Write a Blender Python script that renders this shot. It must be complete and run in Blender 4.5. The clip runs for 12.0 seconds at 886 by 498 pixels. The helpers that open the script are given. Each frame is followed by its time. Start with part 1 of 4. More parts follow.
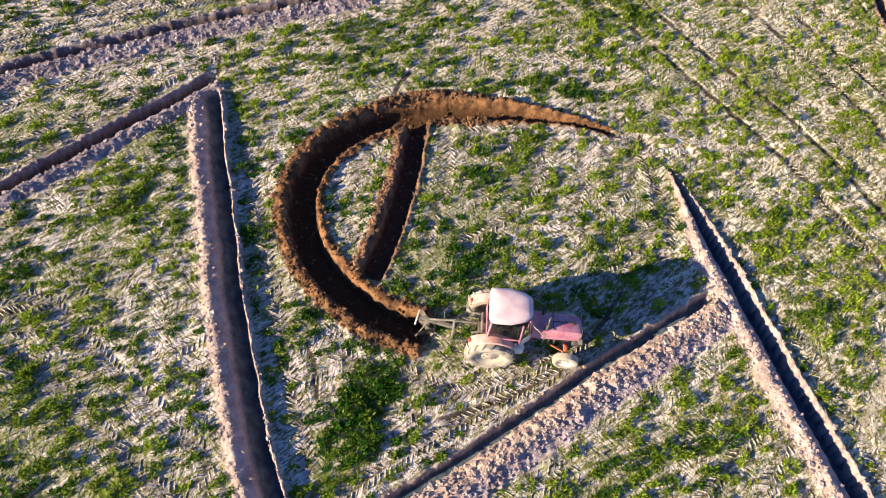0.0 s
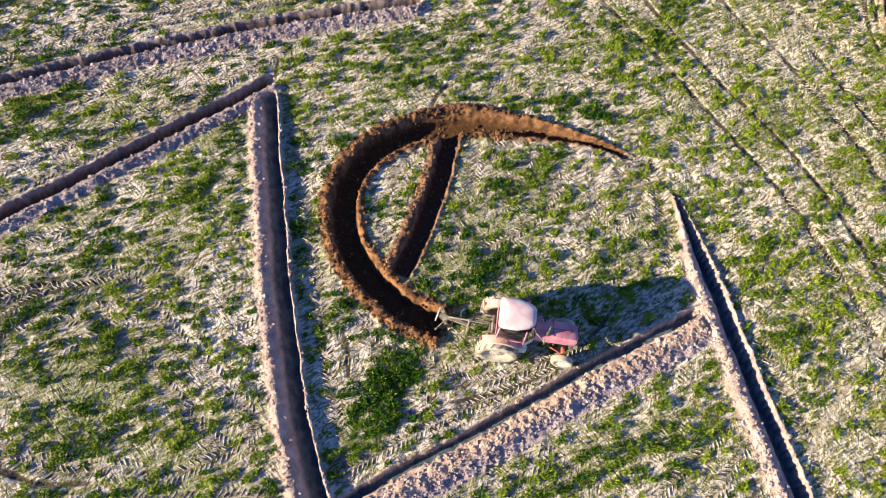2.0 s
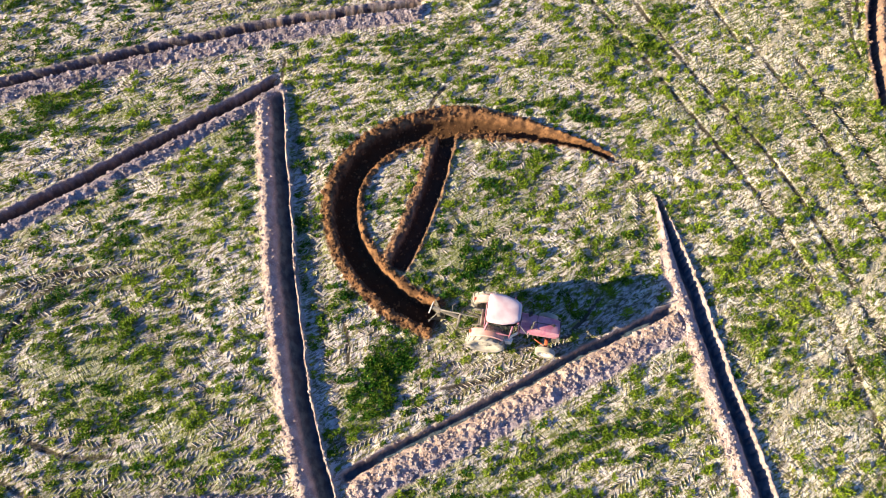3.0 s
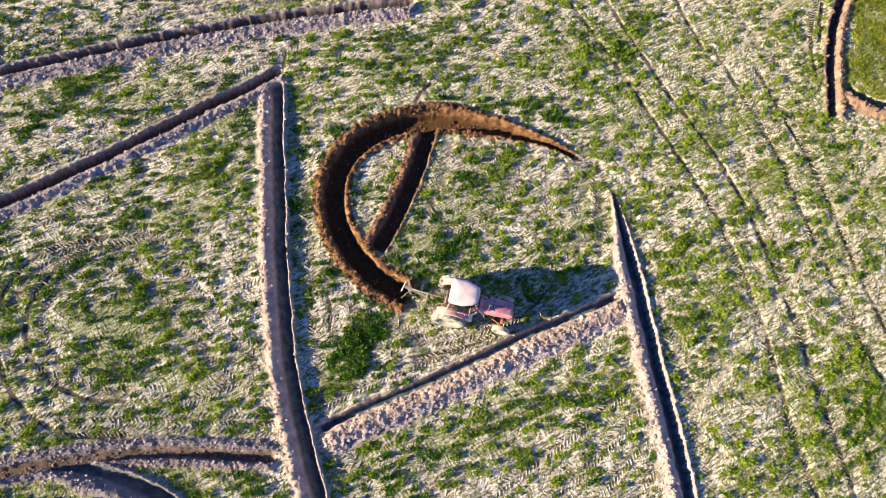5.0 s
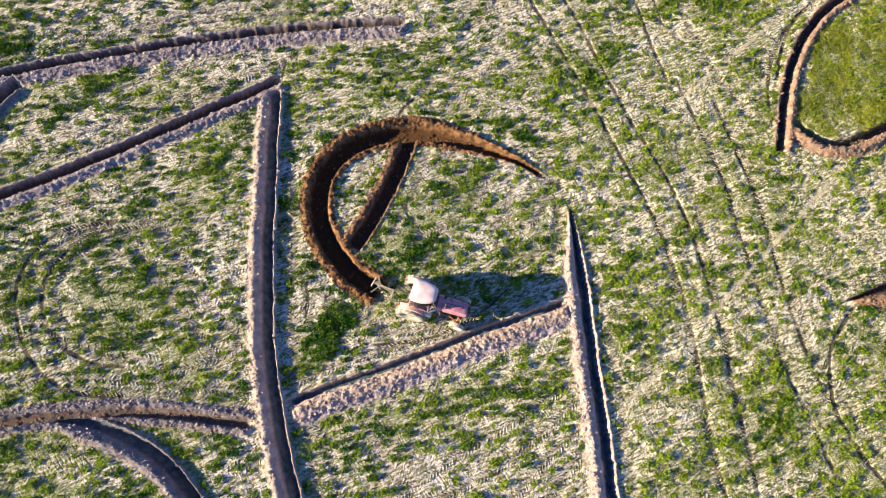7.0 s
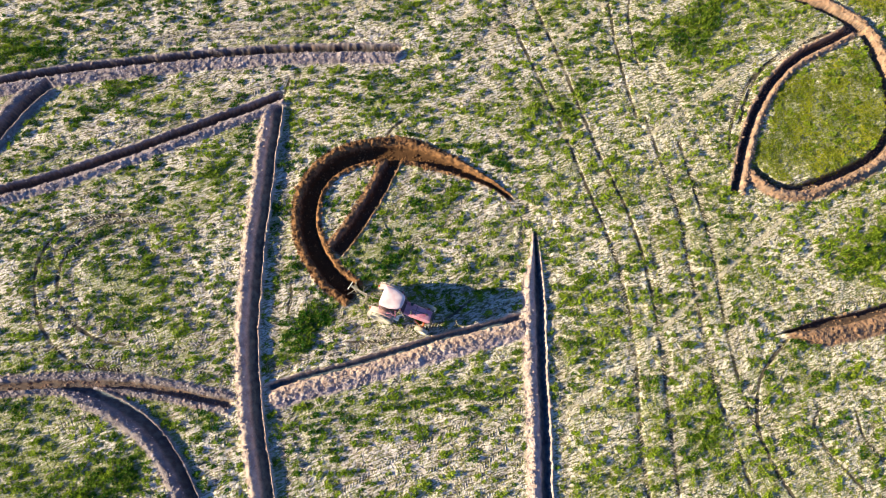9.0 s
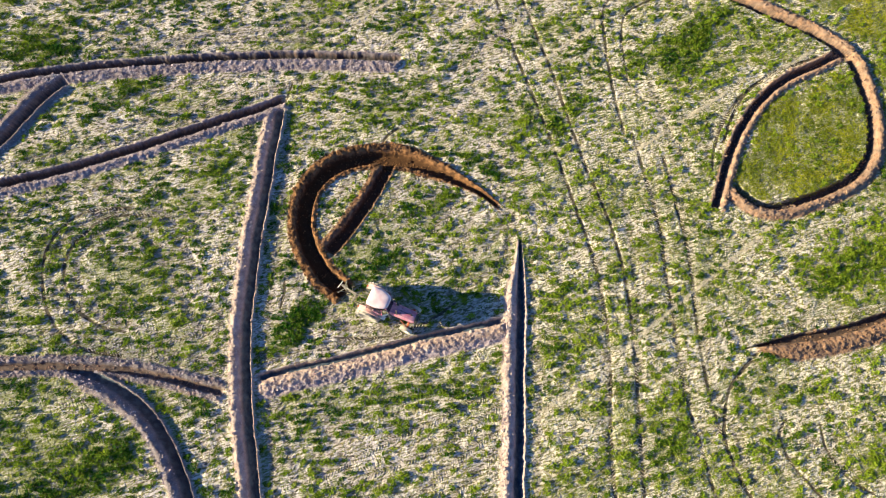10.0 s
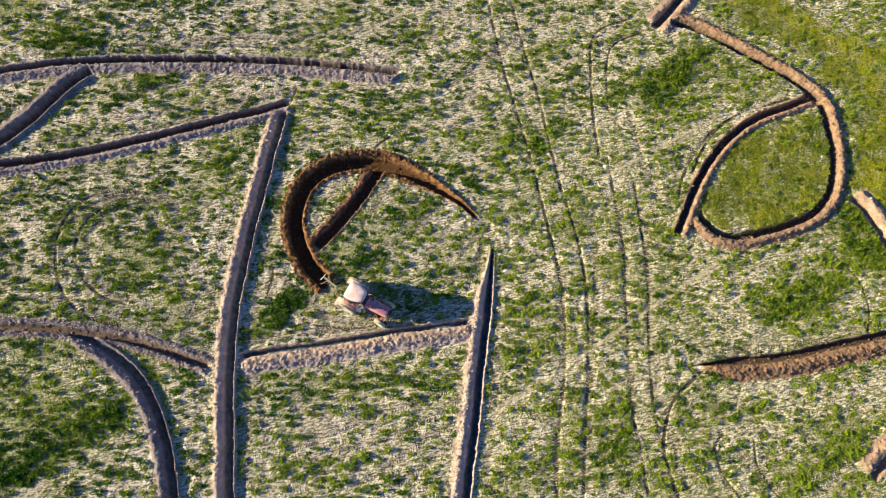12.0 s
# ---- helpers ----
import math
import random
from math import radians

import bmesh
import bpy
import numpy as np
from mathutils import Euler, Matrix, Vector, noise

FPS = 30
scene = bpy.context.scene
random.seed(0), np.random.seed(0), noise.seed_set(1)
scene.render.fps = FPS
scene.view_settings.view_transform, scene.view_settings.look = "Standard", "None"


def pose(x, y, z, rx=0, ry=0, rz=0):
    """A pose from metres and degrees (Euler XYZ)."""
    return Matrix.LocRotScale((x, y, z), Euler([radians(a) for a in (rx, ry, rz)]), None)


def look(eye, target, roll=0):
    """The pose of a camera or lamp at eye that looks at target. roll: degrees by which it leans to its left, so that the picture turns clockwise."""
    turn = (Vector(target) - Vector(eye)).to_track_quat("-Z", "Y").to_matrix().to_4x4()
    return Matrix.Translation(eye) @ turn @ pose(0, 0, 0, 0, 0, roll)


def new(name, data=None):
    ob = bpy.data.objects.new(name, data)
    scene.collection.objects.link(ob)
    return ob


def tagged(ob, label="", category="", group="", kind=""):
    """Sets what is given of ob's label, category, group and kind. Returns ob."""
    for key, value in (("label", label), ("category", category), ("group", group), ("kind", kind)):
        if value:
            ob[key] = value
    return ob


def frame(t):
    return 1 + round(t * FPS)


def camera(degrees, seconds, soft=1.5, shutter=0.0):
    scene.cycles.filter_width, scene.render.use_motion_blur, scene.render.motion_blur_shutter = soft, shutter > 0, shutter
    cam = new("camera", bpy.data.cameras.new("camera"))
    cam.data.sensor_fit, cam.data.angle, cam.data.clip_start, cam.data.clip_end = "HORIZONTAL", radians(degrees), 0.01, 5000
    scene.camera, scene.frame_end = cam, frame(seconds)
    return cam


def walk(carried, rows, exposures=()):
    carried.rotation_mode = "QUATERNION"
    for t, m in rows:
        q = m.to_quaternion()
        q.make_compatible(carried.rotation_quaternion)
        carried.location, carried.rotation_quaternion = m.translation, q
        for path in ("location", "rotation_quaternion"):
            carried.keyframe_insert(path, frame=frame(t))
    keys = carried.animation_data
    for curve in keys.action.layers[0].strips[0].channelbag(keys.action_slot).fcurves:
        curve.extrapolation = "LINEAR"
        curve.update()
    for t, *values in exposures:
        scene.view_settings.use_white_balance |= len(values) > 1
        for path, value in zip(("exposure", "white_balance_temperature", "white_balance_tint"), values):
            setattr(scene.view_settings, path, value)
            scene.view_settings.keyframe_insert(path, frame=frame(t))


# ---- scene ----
cam = camera(65.39, 12.0, soft=1.0)
PATH = [
    (0, (-2.073, -11.032, 18.340), (-1.329, -5.920, 9.778), 4.59),
    (0.5, (-2.120, -11.003, 19.192), (-1.557, -6.032, 10.533), 4.67),
    (1, (-2.158, -10.976, 20.051), (-1.699, -6.164, 11.297), 4.89),
    (1.5, (-2.161, -10.960, 20.937), (-1.764, -6.303, 12.097), 5.10),
    (2, (-2.153, -11.037, 21.848), (-1.782, -6.509, 12.940), 5.59),
    (2.5, (-2.026, -11.026, 22.812), (-1.700, -6.676, 13.814), 5.74),
    (3, (-1.873, -11.051, 23.781), (-1.554, -6.864, 14.705), 6.13),
    (5, (-0.571, -11.041, 27.581), (-0.354, -7.523, 18.223), 8.02),
    (5.5, (-0.073, -11.144, 28.450), (0.095, -7.720, 19.056), 8.25),
    (6, (0.429, -11.139, 29.395), (0.547, -7.795, 19.971), 8.41),
    (6.5, (0.941, -11.144, 30.358), (1.011, -7.851, 20.916), 8.54),
    (7, (1.465, -11.191, 31.305), (1.480, -7.923, 21.854), 8.57),
    (9, (3.675, -11.041, 35.099), (3.433, -7.906, 25.606), 8.19),
    (9.5, (4.222, -11.019, 35.981), (3.917, -7.912, 26.481), 8.18),
    (10, (4.830, -10.918, 36.889), (4.455, -7.859, 27.376), 8.01),
    (10.5, (5.430, -10.954, 37.741), (4.992, -7.914, 28.225), 7.97),
    (11, (6.016, -10.967, 38.591), (5.516, -7.949, 29.070), 7.95),
    (11.5, (6.504, -10.925, 39.454), (5.966, -7.939, 29.926), 8.33),
    (12, (7.072, -10.943, 40.257), (6.485, -7.976, 30.725), 8.52),
]
walk(cam, [(t, look(eye, target, roll)) for t, eye, target, roll in PATH], exposures=[(0, 1.46, 5620, 14), (3, 1.62, 5620, 10), (5.5, 1.66, 5620, 7.5), (9.5, 1.65, 5690, 3.5), (12, 1.43, 5900, 0)])

# ---- light: low clear-sky sun, long shadows towards east-north-east ----
SUN_AZ, SUN_EL = radians(197), radians(19)
to_sun = Vector((math.cos(SUN_AZ) * math.cos(SUN_EL), math.sin(SUN_AZ) * math.cos(SUN_EL), math.sin(SUN_EL)))
world = bpy.data.worlds.new("sky")
world.use_nodes = True
scene.world = world
sky = world.node_tree.nodes.new("ShaderNodeTexSky")
sky.sky_type, sky.sun_disc = "NISHITA", False
sky.altitude, sky.dust_density, sky.ozone_density = 3500, 0.2, 3.5
sky.sun_elevation, sky.sun_rotation = SUN_EL, math.atan2(to_sun.x, to_sun.y) % (2 * math.pi)
background = world.node_tree.nodes["Background"]
world.node_tree.links.new(sky.outputs[0], background.inputs[0])
background.inputs[1].default_value = 0.065
lamp = bpy.data.lights.new("sun", "SUN")
lamp.energy, lamp.angle, lamp.color = 5.0, radians(0.55), (1.0, 0.755, 0.39)
new("sun", lamp).matrix_world = look(to_sun * 100, (0, 0, 0))


# ---- materials ----
class Nodes:
    """A short way to write a node material."""

    def __init__(self, name, rough=0.8, metal=0.0):
        self.mat = bpy.data.materials.new(name)
        self.mat.use_nodes = True
        self.tree = self.mat.node_tree
        self.bsdf = self.tree.nodes["Principled BSDF"]
        self.bsdf.inputs["Roughness"].default_value = rough
        self.bsdf.inputs["Metallic"].default_value = metal

    def put(self, socket, value):
        if isinstance(value, bpy.types.NodeSocket):
            self.tree.links.new(value, socket)
        else:
            socket.default_value = (*value, 1.0) if isinstance(value, tuple) and len(value) == 3 and socket.type == "RGBA" else value

    def place(self, stretch=(1, 1, 1), turn=0.0):
        here = self.tree.nodes.new("ShaderNodeNewGeometry").outputs["Position"]
        if stretch == (1, 1, 1) and not turn:
            return here
        m = self.tree.nodes.new("ShaderNodeMapping")
        self.put(m.inputs["Vector"], here)
        m.vector_type = "TEXTURE"
        m.inputs["Scale"].default_value, m.inputs["Rotation"].default_value = [1 / v for v in stretch], (0, 0, turn)
        return m.outputs[0]

    def noise(self, scale, detail=3.0, vector=None, rough=0.55):
        n = self.tree.nodes.new("ShaderNodeTexNoise")
        n.inputs["Scale"].default_value, n.inputs["Detail"].default_value, n.inputs["Roughness"].default_value = scale, detail, rough
        self.put(n.inputs["Vector"], vector or self.place())
        return n.outputs["Fac"]

    def ramp(self, fac, lo, hi, a=0.0, b=1.0):
        n = self.tree.nodes.new("ShaderNodeMapRange")
        n.interpolation_type = "SMOOTHSTEP"
        for key, v in (("Value", fac), ("From Min", lo), ("From Max", hi), ("To Min", a), ("To Max", b)):
            self.put(n.inputs[key], v)
        return n.outputs[0]

    def mix(self, fac, a, b, blend="MIX"):
        n = self.tree.nodes.new("ShaderNodeMix")
        n.data_type, n.blend_type = "RGBA", blend
        self.put(n.inputs[0], fac), self.put(n.inputs[6], a), self.put(n.inputs[7], b)
        return n.outputs[2]

    def sums(self, op, a, b=0.0):
        n = self.tree.nodes.new("ShaderNodeMath")
        n.operation, n.use_clamp = op, False
        self.put(n.inputs[0], a), self.put(n.inputs[1], b)
        return n.outputs[0]

    def attribute(self, name):
        n = self.tree.nodes.new("ShaderNodeAttribute")
        n.attribute_name = name
        return n.outputs["Fac"]

    def island(self):
        return self.tree.nodes.new("ShaderNodeNewGeometry").outputs["Random Per Island"]

    def bump(self, height, strength, distance):
        n = self.tree.nodes.new("ShaderNodeBump")
        n.inputs["Strength"].default_value, n.inputs["Distance"].default_value = strength, distance
        self.put(n.inputs["Height"], height), self.put(self.bsdf.inputs["Normal"], n.outputs[0])

    def colour(self, value):
        self.put(self.bsdf.inputs["Base Color"], value)
        return self.mat


def soil_colour(n):
    """Dry crumbly old spoil and moist fresh brown earth, by how fresh it was turned."""
    grey = n.mix(n.ramp(n.noise(2.2, 4), 0.35, 0.68), (0.215, 0.172, 0.208), (0.44, 0.365, 0.425))
    warm = n.mix(n.ramp(n.noise(2.6, 4), 0.35, 0.66), (0.36, 0.255, 0.215), (0.60, 0.455, 0.39))
    old = n.mix(n.attribute("tan"), grey, warm)
    old = n.mix(n.ramp(n.noise(17, 3), 0.5, 0.72), old, (0.50, 0.43, 0.40))
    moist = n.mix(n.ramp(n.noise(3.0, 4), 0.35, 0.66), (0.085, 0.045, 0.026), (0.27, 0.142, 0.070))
    # trench shade, blue with skylight, is put into the damp subsoil's colour
    damp_shade = n.mix(n.ramp(n.noise(3.2, 4), 0.35, 0.66), (0.038, 0.062, 0.106), (0.086, 0.130, 0.194))
    old = n.mix(n.attribute("cut"), old, damp_shade)
    # the same painted shade in brown, for freshly dug trenches
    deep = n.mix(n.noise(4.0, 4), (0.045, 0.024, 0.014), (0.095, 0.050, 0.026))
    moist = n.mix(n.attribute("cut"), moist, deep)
    return n.mix(n.attribute("fresh"), old, moist)


def ground_material():
    n = Nodes("field_ground", 0.95)
    n.bsdf.inputs["Specular IOR Level"].default_value = 0.15
    tilt = n.place((0.5, 1.6, 1), radians(32))
    # bare crusted soil, lilac-grey to cream, with bleached litter and dark gaps between the stalks
    pale = n.mix(n.ramp(n.noise(0.5, 4), 0.38, 0.62), (0.47, 0.405, 0.42), (0.68, 0.61, 0.635))
    cream = n.mix(n.ramp(n.noise(0.9, 4), 0.4, 0.6), (0.66, 0.580, 0.485), (0.83, 0.755, 0.65))
    pale = n.mix(n.attribute("dry"), pale, cream)
    pale = n.mix(n.ramp(n.noise(6, 5, tilt, 0.65), 0.46, 0.58, 0.0, 0.9), pale, (0.75, 0.69, 0.67))
    # slits of many crossing tyre prints, the shade in their notches painted dark
    one = n.noise(1.0, 2, n.place((3.2, 9.0, 1), radians(-48)))
    two = n.noise(1.0, 2, n.place((3.2, 9.0, 1), radians(72)))
    slits = n.mix(n.ramp(n.noise(0.7, 2), 0.46, 0.54), one, two)
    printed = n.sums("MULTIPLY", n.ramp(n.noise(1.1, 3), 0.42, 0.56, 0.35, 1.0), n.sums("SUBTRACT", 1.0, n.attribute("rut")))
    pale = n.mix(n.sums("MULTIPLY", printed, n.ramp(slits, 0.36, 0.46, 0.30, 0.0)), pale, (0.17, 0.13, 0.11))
    pale = n.mix(n.ramp(n.noise(5.5, 6, tilt, 0.75), 0.47, 0.55, 0.0, 0.88), pale, n.mix(n.ramp(n.noise(5, 3), 0.4, 0.6), (0.065, 0.050, 0.027), (0.195, 0.185, 0.036)))
    # low moss and seedlings between the weeds
    green = n.ramp(n.sums("ADD", n.noise(6, 5, tilt, 0.65), n.sums("MULTIPLY", n.attribute("green"), 0.24)), 0.55, 0.70, 0.0, 0.7)
    moss = n.mix(n.noise(15, 4, None, 0.65), (0.045, 0.070, 0.010), (0.21, 0.25, 0.035))
    field = n.mix(green, pale, moss)
    # shade lying in the pressed tracks is put into their soil colour
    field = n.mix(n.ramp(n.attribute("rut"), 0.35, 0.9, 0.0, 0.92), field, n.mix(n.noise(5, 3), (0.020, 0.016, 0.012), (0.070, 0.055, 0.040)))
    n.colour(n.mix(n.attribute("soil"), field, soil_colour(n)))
    n.bump(n.sums("ADD", n.noise(13, 5, None, 0.68), n.sums("MULTIPLY", n.ramp(slits, 0.3, 0.62), n.sums("MULTIPLY", printed, n.sums("SUBTRACT", 1.0, n.attribute("soil"))))), 0.75, 0.05)
    return n.mat


def clod_material():
    n = Nodes("soil_clods", 0.95)
    n.bsdf.inputs["Specular IOR Level"].default_value = 0.15
    pale = n.sums("MULTIPLY", n.ramp(n.island(), 0.45, 1.0, 0.0, 0.62), n.ramp(n.attribute("fresh"), 0.45, 0.6, 1.0, 0.0))
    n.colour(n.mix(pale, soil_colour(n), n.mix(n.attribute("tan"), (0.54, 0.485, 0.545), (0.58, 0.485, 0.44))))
    n.bump(n.noise(40, 4), 0.5, 0.02)
    return n.mat


def leaf_material(name, dark, bright, dry):
    n = Nodes(name, 0.85)
    n.bsdf.inputs["Specular IOR Level"].default_value = 0.15
    tone = n.mix(n.attribute("tone"), dark, bright)
    tone = n.mix(n.ramp(n.island(), 0.86, 1.0, 0.0, 0.6), tone, dry)
    n.colour(tone)
    glow = n.tree.nodes.new("ShaderNodeBsdfTranslucent")
    both = n.tree.nodes.new("ShaderNodeMixShader")
    both.inputs[0].default_value = 0.25
    n.put(glow.inputs[0], tone)
    n.put(both.inputs[1], n.bsdf.outputs[0]), n.put(both.inputs[2], glow.outputs[0])
    n.put(n.tree.nodes["Material Output"].inputs[0], both.outputs[0])
    return n.mat


def paint(name, base, faded, rough=0.5, dust=0.45, metal=0.0):
    """Sun-bleached, dusty paint, worn in patches."""
    n = Nodes(name, rough, metal)
    c = n.mix(n.ramp(n.noise(3.5, 4), 0.35, 0.65), base, faded)
    c = n.mix(n.ramp(n.noise(14, 5), 0.5, 0.75, 0.0, dust), c, (0.42, 0.34, 0.29))
    n.colour(c)
    n.bump(n.noise(30, 3), 0.15, 0.004)
    return n.mat


GROUND = ground_material()
CLODS = clod_material()
WEED = leaf_material("weed_leaves", (0.019, 0.078, 0.003), (0.255, 0.340, 0.018), (0.48, 0.46, 0.10))
GRASS = leaf_material("grass_blades", (0.115, 0.165, 0.007), (0.46, 0.465, 0.018), (0.56, 0.50, 0.08))
OLIVE = leaf_material("olive_grass", (0.045, 0.075, 0.007), (0.23, 0.255, 0.025), (0.44, 0.39, 0.12))
STRAW = leaf_material("dry_straw", (0.60, 0.53, 0.38), (0.80, 0.73, 0.62), (0.85, 0.81, 0.74))
RED = paint("faded_red_paint", (0.43, 0.14, 0.235), (0.55, 0.27, 0.36))
FADED = paint("dusty_pink_paint", (0.55, 0.29, 0.27), (0.66, 0.45, 0.43))
PINK = paint("bleached_roof_paint", (0.64, 0.46, 0.52), (0.72, 0.57, 0.63), 0.6, 0.15)
WHITE = paint("white_paint", (0.78, 0.77, 0.75), (0.66, 0.64, 0.6), 0.45, 0.25)
STEEL = paint("dusty_steel", (0.13, 0.12, 0.11), (0.26, 0.235, 0.21), 0.55, 0.5, 0.3)
DARK = paint("oily_iron", (0.035, 0.032, 0.03), (0.075, 0.065, 0.06), 0.6, 0.35)
ORANGE = paint("orange_red_paint", (0.55, 0.085, 0.035), (0.5, 0.16, 0.08))
TYRE = paint("dusty_rubber", (0.22, 0.20, 0.18), (0.44, 0.40, 0.36), 0.9, 0.6)
PALE_TYRE = paint("pale_dusty_rubber", (0.32, 0.29, 0.255), (0.42, 0.38, 0.34), 0.9, 0.5)
SEAT = paint("black_vinyl", (0.025, 0.025, 0.027), (0.05, 0.048, 0.045), 0.55, 0.2)


def glass_material():
    n = Nodes("cab_glass", 0.06)
    n.bsdf.inputs["Transmission Weight"].default_value = 1.0
    n.bsdf.inputs["IOR"].default_value = 1.45
    return n.colour((0.72, 0.80, 0.80))


GLASS = glass_material()

# ---- noise on arrays ----
TABLE = np.random.RandomState(5).rand(256, 256)


def vnoise(x, y, size, shift=0):
    x, y = x / size + 17.3 * shift, y / size + 41.7 * shift
    i, j = np.floor(x).astype(int), np.floor(y).astype(int)
    u, v = x - i, y - j
    u, v = u * u * (3 - 2 * u), v * v * (3 - 2 * v)
    a, b = TABLE[i % 256, j % 256], TABLE[(i + 1) % 256, j % 256]
    c, d = TABLE[i % 256, (j + 1) % 256], TABLE[(i + 1) % 256, (j + 1) % 256]
    return (a * (1 - u) + b * u) * (1 - v) + (c * (1 - u) + d * u) * v


def fbm(x, y, size, octaves=3, shift=0):
    total, weight, w = 0, 0, 1.0
    for k in range(octaves):
        total, weight, w, size = total + w * vnoise(x, y, size, shift + k), weight + w, w * 0.5, size * 0.47
    return total / weight


def step(x, lo, hi):
    x = np.clip((x - lo) / (hi - lo), 0, 1)
    return x * x * (3 - 2 * x)


# ---- the furrows: line, trench (offset, half width, depth), ridges (offset, width, height), soil half widths, freshness, clods per metre.
# Offsets count to the left of the way the line runs. ----
FURROWS = {}


def furrow(name, **shape):
    FURROWS[name] = shape


furrow("west", line=[(-8.25, 6.85), (-7.8, 3.9), (-7.3, 1.1), (-6.85, -1.4), (-6.3, -4.0), (-5.6, -6.8), (-4.95, -8.6), (-4.1, -10.7), (-2.75, -13.6), (-1.0, -17.5), (1.5, -23)],
       slope=2, trench=[(0.02, 0.35, 0.60)], ridges=[(-0.55, 0.19, 0.13), (0.43, 0.06, 0.24)], soil=(-0.78, 0.50), tan=0.6, fresh=0.0, clods=20)
furrow("ray", line=[(-8.1, 7.7), (-9.3, 6.6), (-11.4, 5.1), (-14.3, 2.85), (-17.1, 0.85), (-20.0, -1.0), (-23, -2.7), (-30, -6.5)],
       soft=1, trench=[(0.03, 0.24, 0.55)], ridges=[(0.52, 0.22, 0.18), (-0.30, 0.07, 0.06)], soil=(-0.34, 0.86), tan=0.08, fresh=0.13, raw=0.6, moist=0.20, clods=48)
furrow("band", line=[(-2.0, 12.25), (-4.6, 11.6), (-7.5, 10.85), (-10.4, 9.95), (-13.2, 9.0), (-16.6, 7.75), (-20, 6.4), (-23.2, 4.9), (-26.3, 3.1), (-33, -1)],
       tail=0.6, soft=1, trench=[(0.03, 0.22, 0.55)], ridges=[(0.58, 0.30, 0.18), (-0.28, 0.08, 0.06)], soil=(-0.34, 1.05), tan=0.05, fresh=0.15, raw=0.6, moist=0.28, clods=60)
furrow("spur", line=[(-20.9, 5.2), (-21.6, 4.0), (-22.2, 2.2), (-22.8, 0.5), (-23.7, -1.4), (-26, -5)],
       trench=[(0, 0.34, 0.7)], ridges=[(-0.62, 0.22, 0.18), (0.46, 0.12, 0.22)], soil=(-0.95, 0.75), tan=0.2, fresh=0.25, moist=0.5, clods=16)
furrow("southwest", line=[(-5.5, -9.65), (-7.2, -9.65), (-9.2, -9.7), (-11.3, -9.9), (-13.4, -10.35), (-15.8, -10.95), (-20, -12.3), (-26, -14)],
       soft=1, trench=[(0.05, 0.20, 0.26)], ridges=[(0.32, 0.16, 0.14), (-0.34, 0.16, 0.13)], soil=(-0.52, 0.55), tan=0.12, fresh=0.30, raw=0.62, moist=0.55, clods=66)
furrow("southwest_bend", line=[(-14.4, -10.65), (-12.3, -10.55), (-10.4, -11.02), (-8.8, -11.75), (-7.4, -12.8), (-6.2, -14.05), (-5.2, -15.4), (-4.3, -16.8), (-1.5, -22)],
       soft=1, tail=2.0, shallow=0.4, slope=1, trench=[(-0.15, 0.36, 0.55)], ridges=[(-0.68, 0.18, 0.12), (0.27, 0.07, 0.20)], soil=(-0.92, 0.38), tan=0.1, fresh=0.2, moist=0.45, clods=26)
furrow("cross", line=[(-4.3, -8.75), (-2.2, -7.62), (-0.5, -6.75), (1.2, -5.78), (3.1, -4.72), (5.0, -3.72), (6.9, -2.68), (7.75, -2.2)],
       soft=1, trench=[(0.20, 0.155, 0.34)], ridges=[(-0.36, 0.34, 0.18)], soil=(-0.98, 0.42), grey=0.56, tan=0.85, fresh=0.0, clods=60)
furrow("east", line=[(7.42, 2.75), (7.72, 1.3), (8.08, -0.5), (8.45, -2.4), (8.9, -4.5), (9.45, -7.0), (9.95, -9.4), (10.4, -11.8), (11.6, -17), (13, -23)],
       tail=4.0, slope=2, trench=[(0.075, 0.30, 0.55)], ridges=[(-0.47, 0.20, 0.18), (0.44, 0.045, 0.14)], soil=(-0.80, 0.50), tan=0.5, fresh=0.0, clods=30)
furrow("bow", line=[(6.0, 4.2), (4.6, 4.85), (3.1, 5.28), (1.6, 5.6), (0.3, 5.75), (-1.0, 5.66), (-2.4, 5.25), (-3.6, 4.52), (-4.5, 3.55), (-4.95, 2.4), (-4.98, 1.3), (-4.7, 0.2), (-4.1, -0.85), (-3.3, -1.75), (-2.4, -2.4), (-1.4, -2.86), (-1.05, -2.98)],
       shallow=0.6, tail=7.0, soft=1, trench=[(0.12, 0.43, 0.62)], ridges=[(-0.52, 0.17, 0.17), (0.70, 0.12, 0.09)], soil=(-0.78, 0.84), tan=0.5, fresh=1.0, clods=60)
furrow("bar", line=[(-0.62, 5.35), (-0.90, 3.8), (-1.28, 2.2), (-1.74, 0.8), (-2.25, -0.6), (-2.45, -1.15)],
       soft=1, trench=[(-0.32, 0.34, 0.58)], ridges=[(-0.83, 0.15, 0.14), (0.08, 0.05, 0.08)], soil=(-1.02, 0.13), tan=0.5, fresh=0.9, clods=40)
furrow("leaf_stem", line=[(13.9, 22.85), (15.7, 23.0), (18.2, 22.55), (20.7, 22.0), (23.2, 21.35), (25.3, 20.4)],
       trench=[(-0.24, 0.24, 0.50)], ridges=[(0.26, 0.22, 0.25)], soil=(-0.46, 0.58), tan=1, fresh=0.68, clods=30)
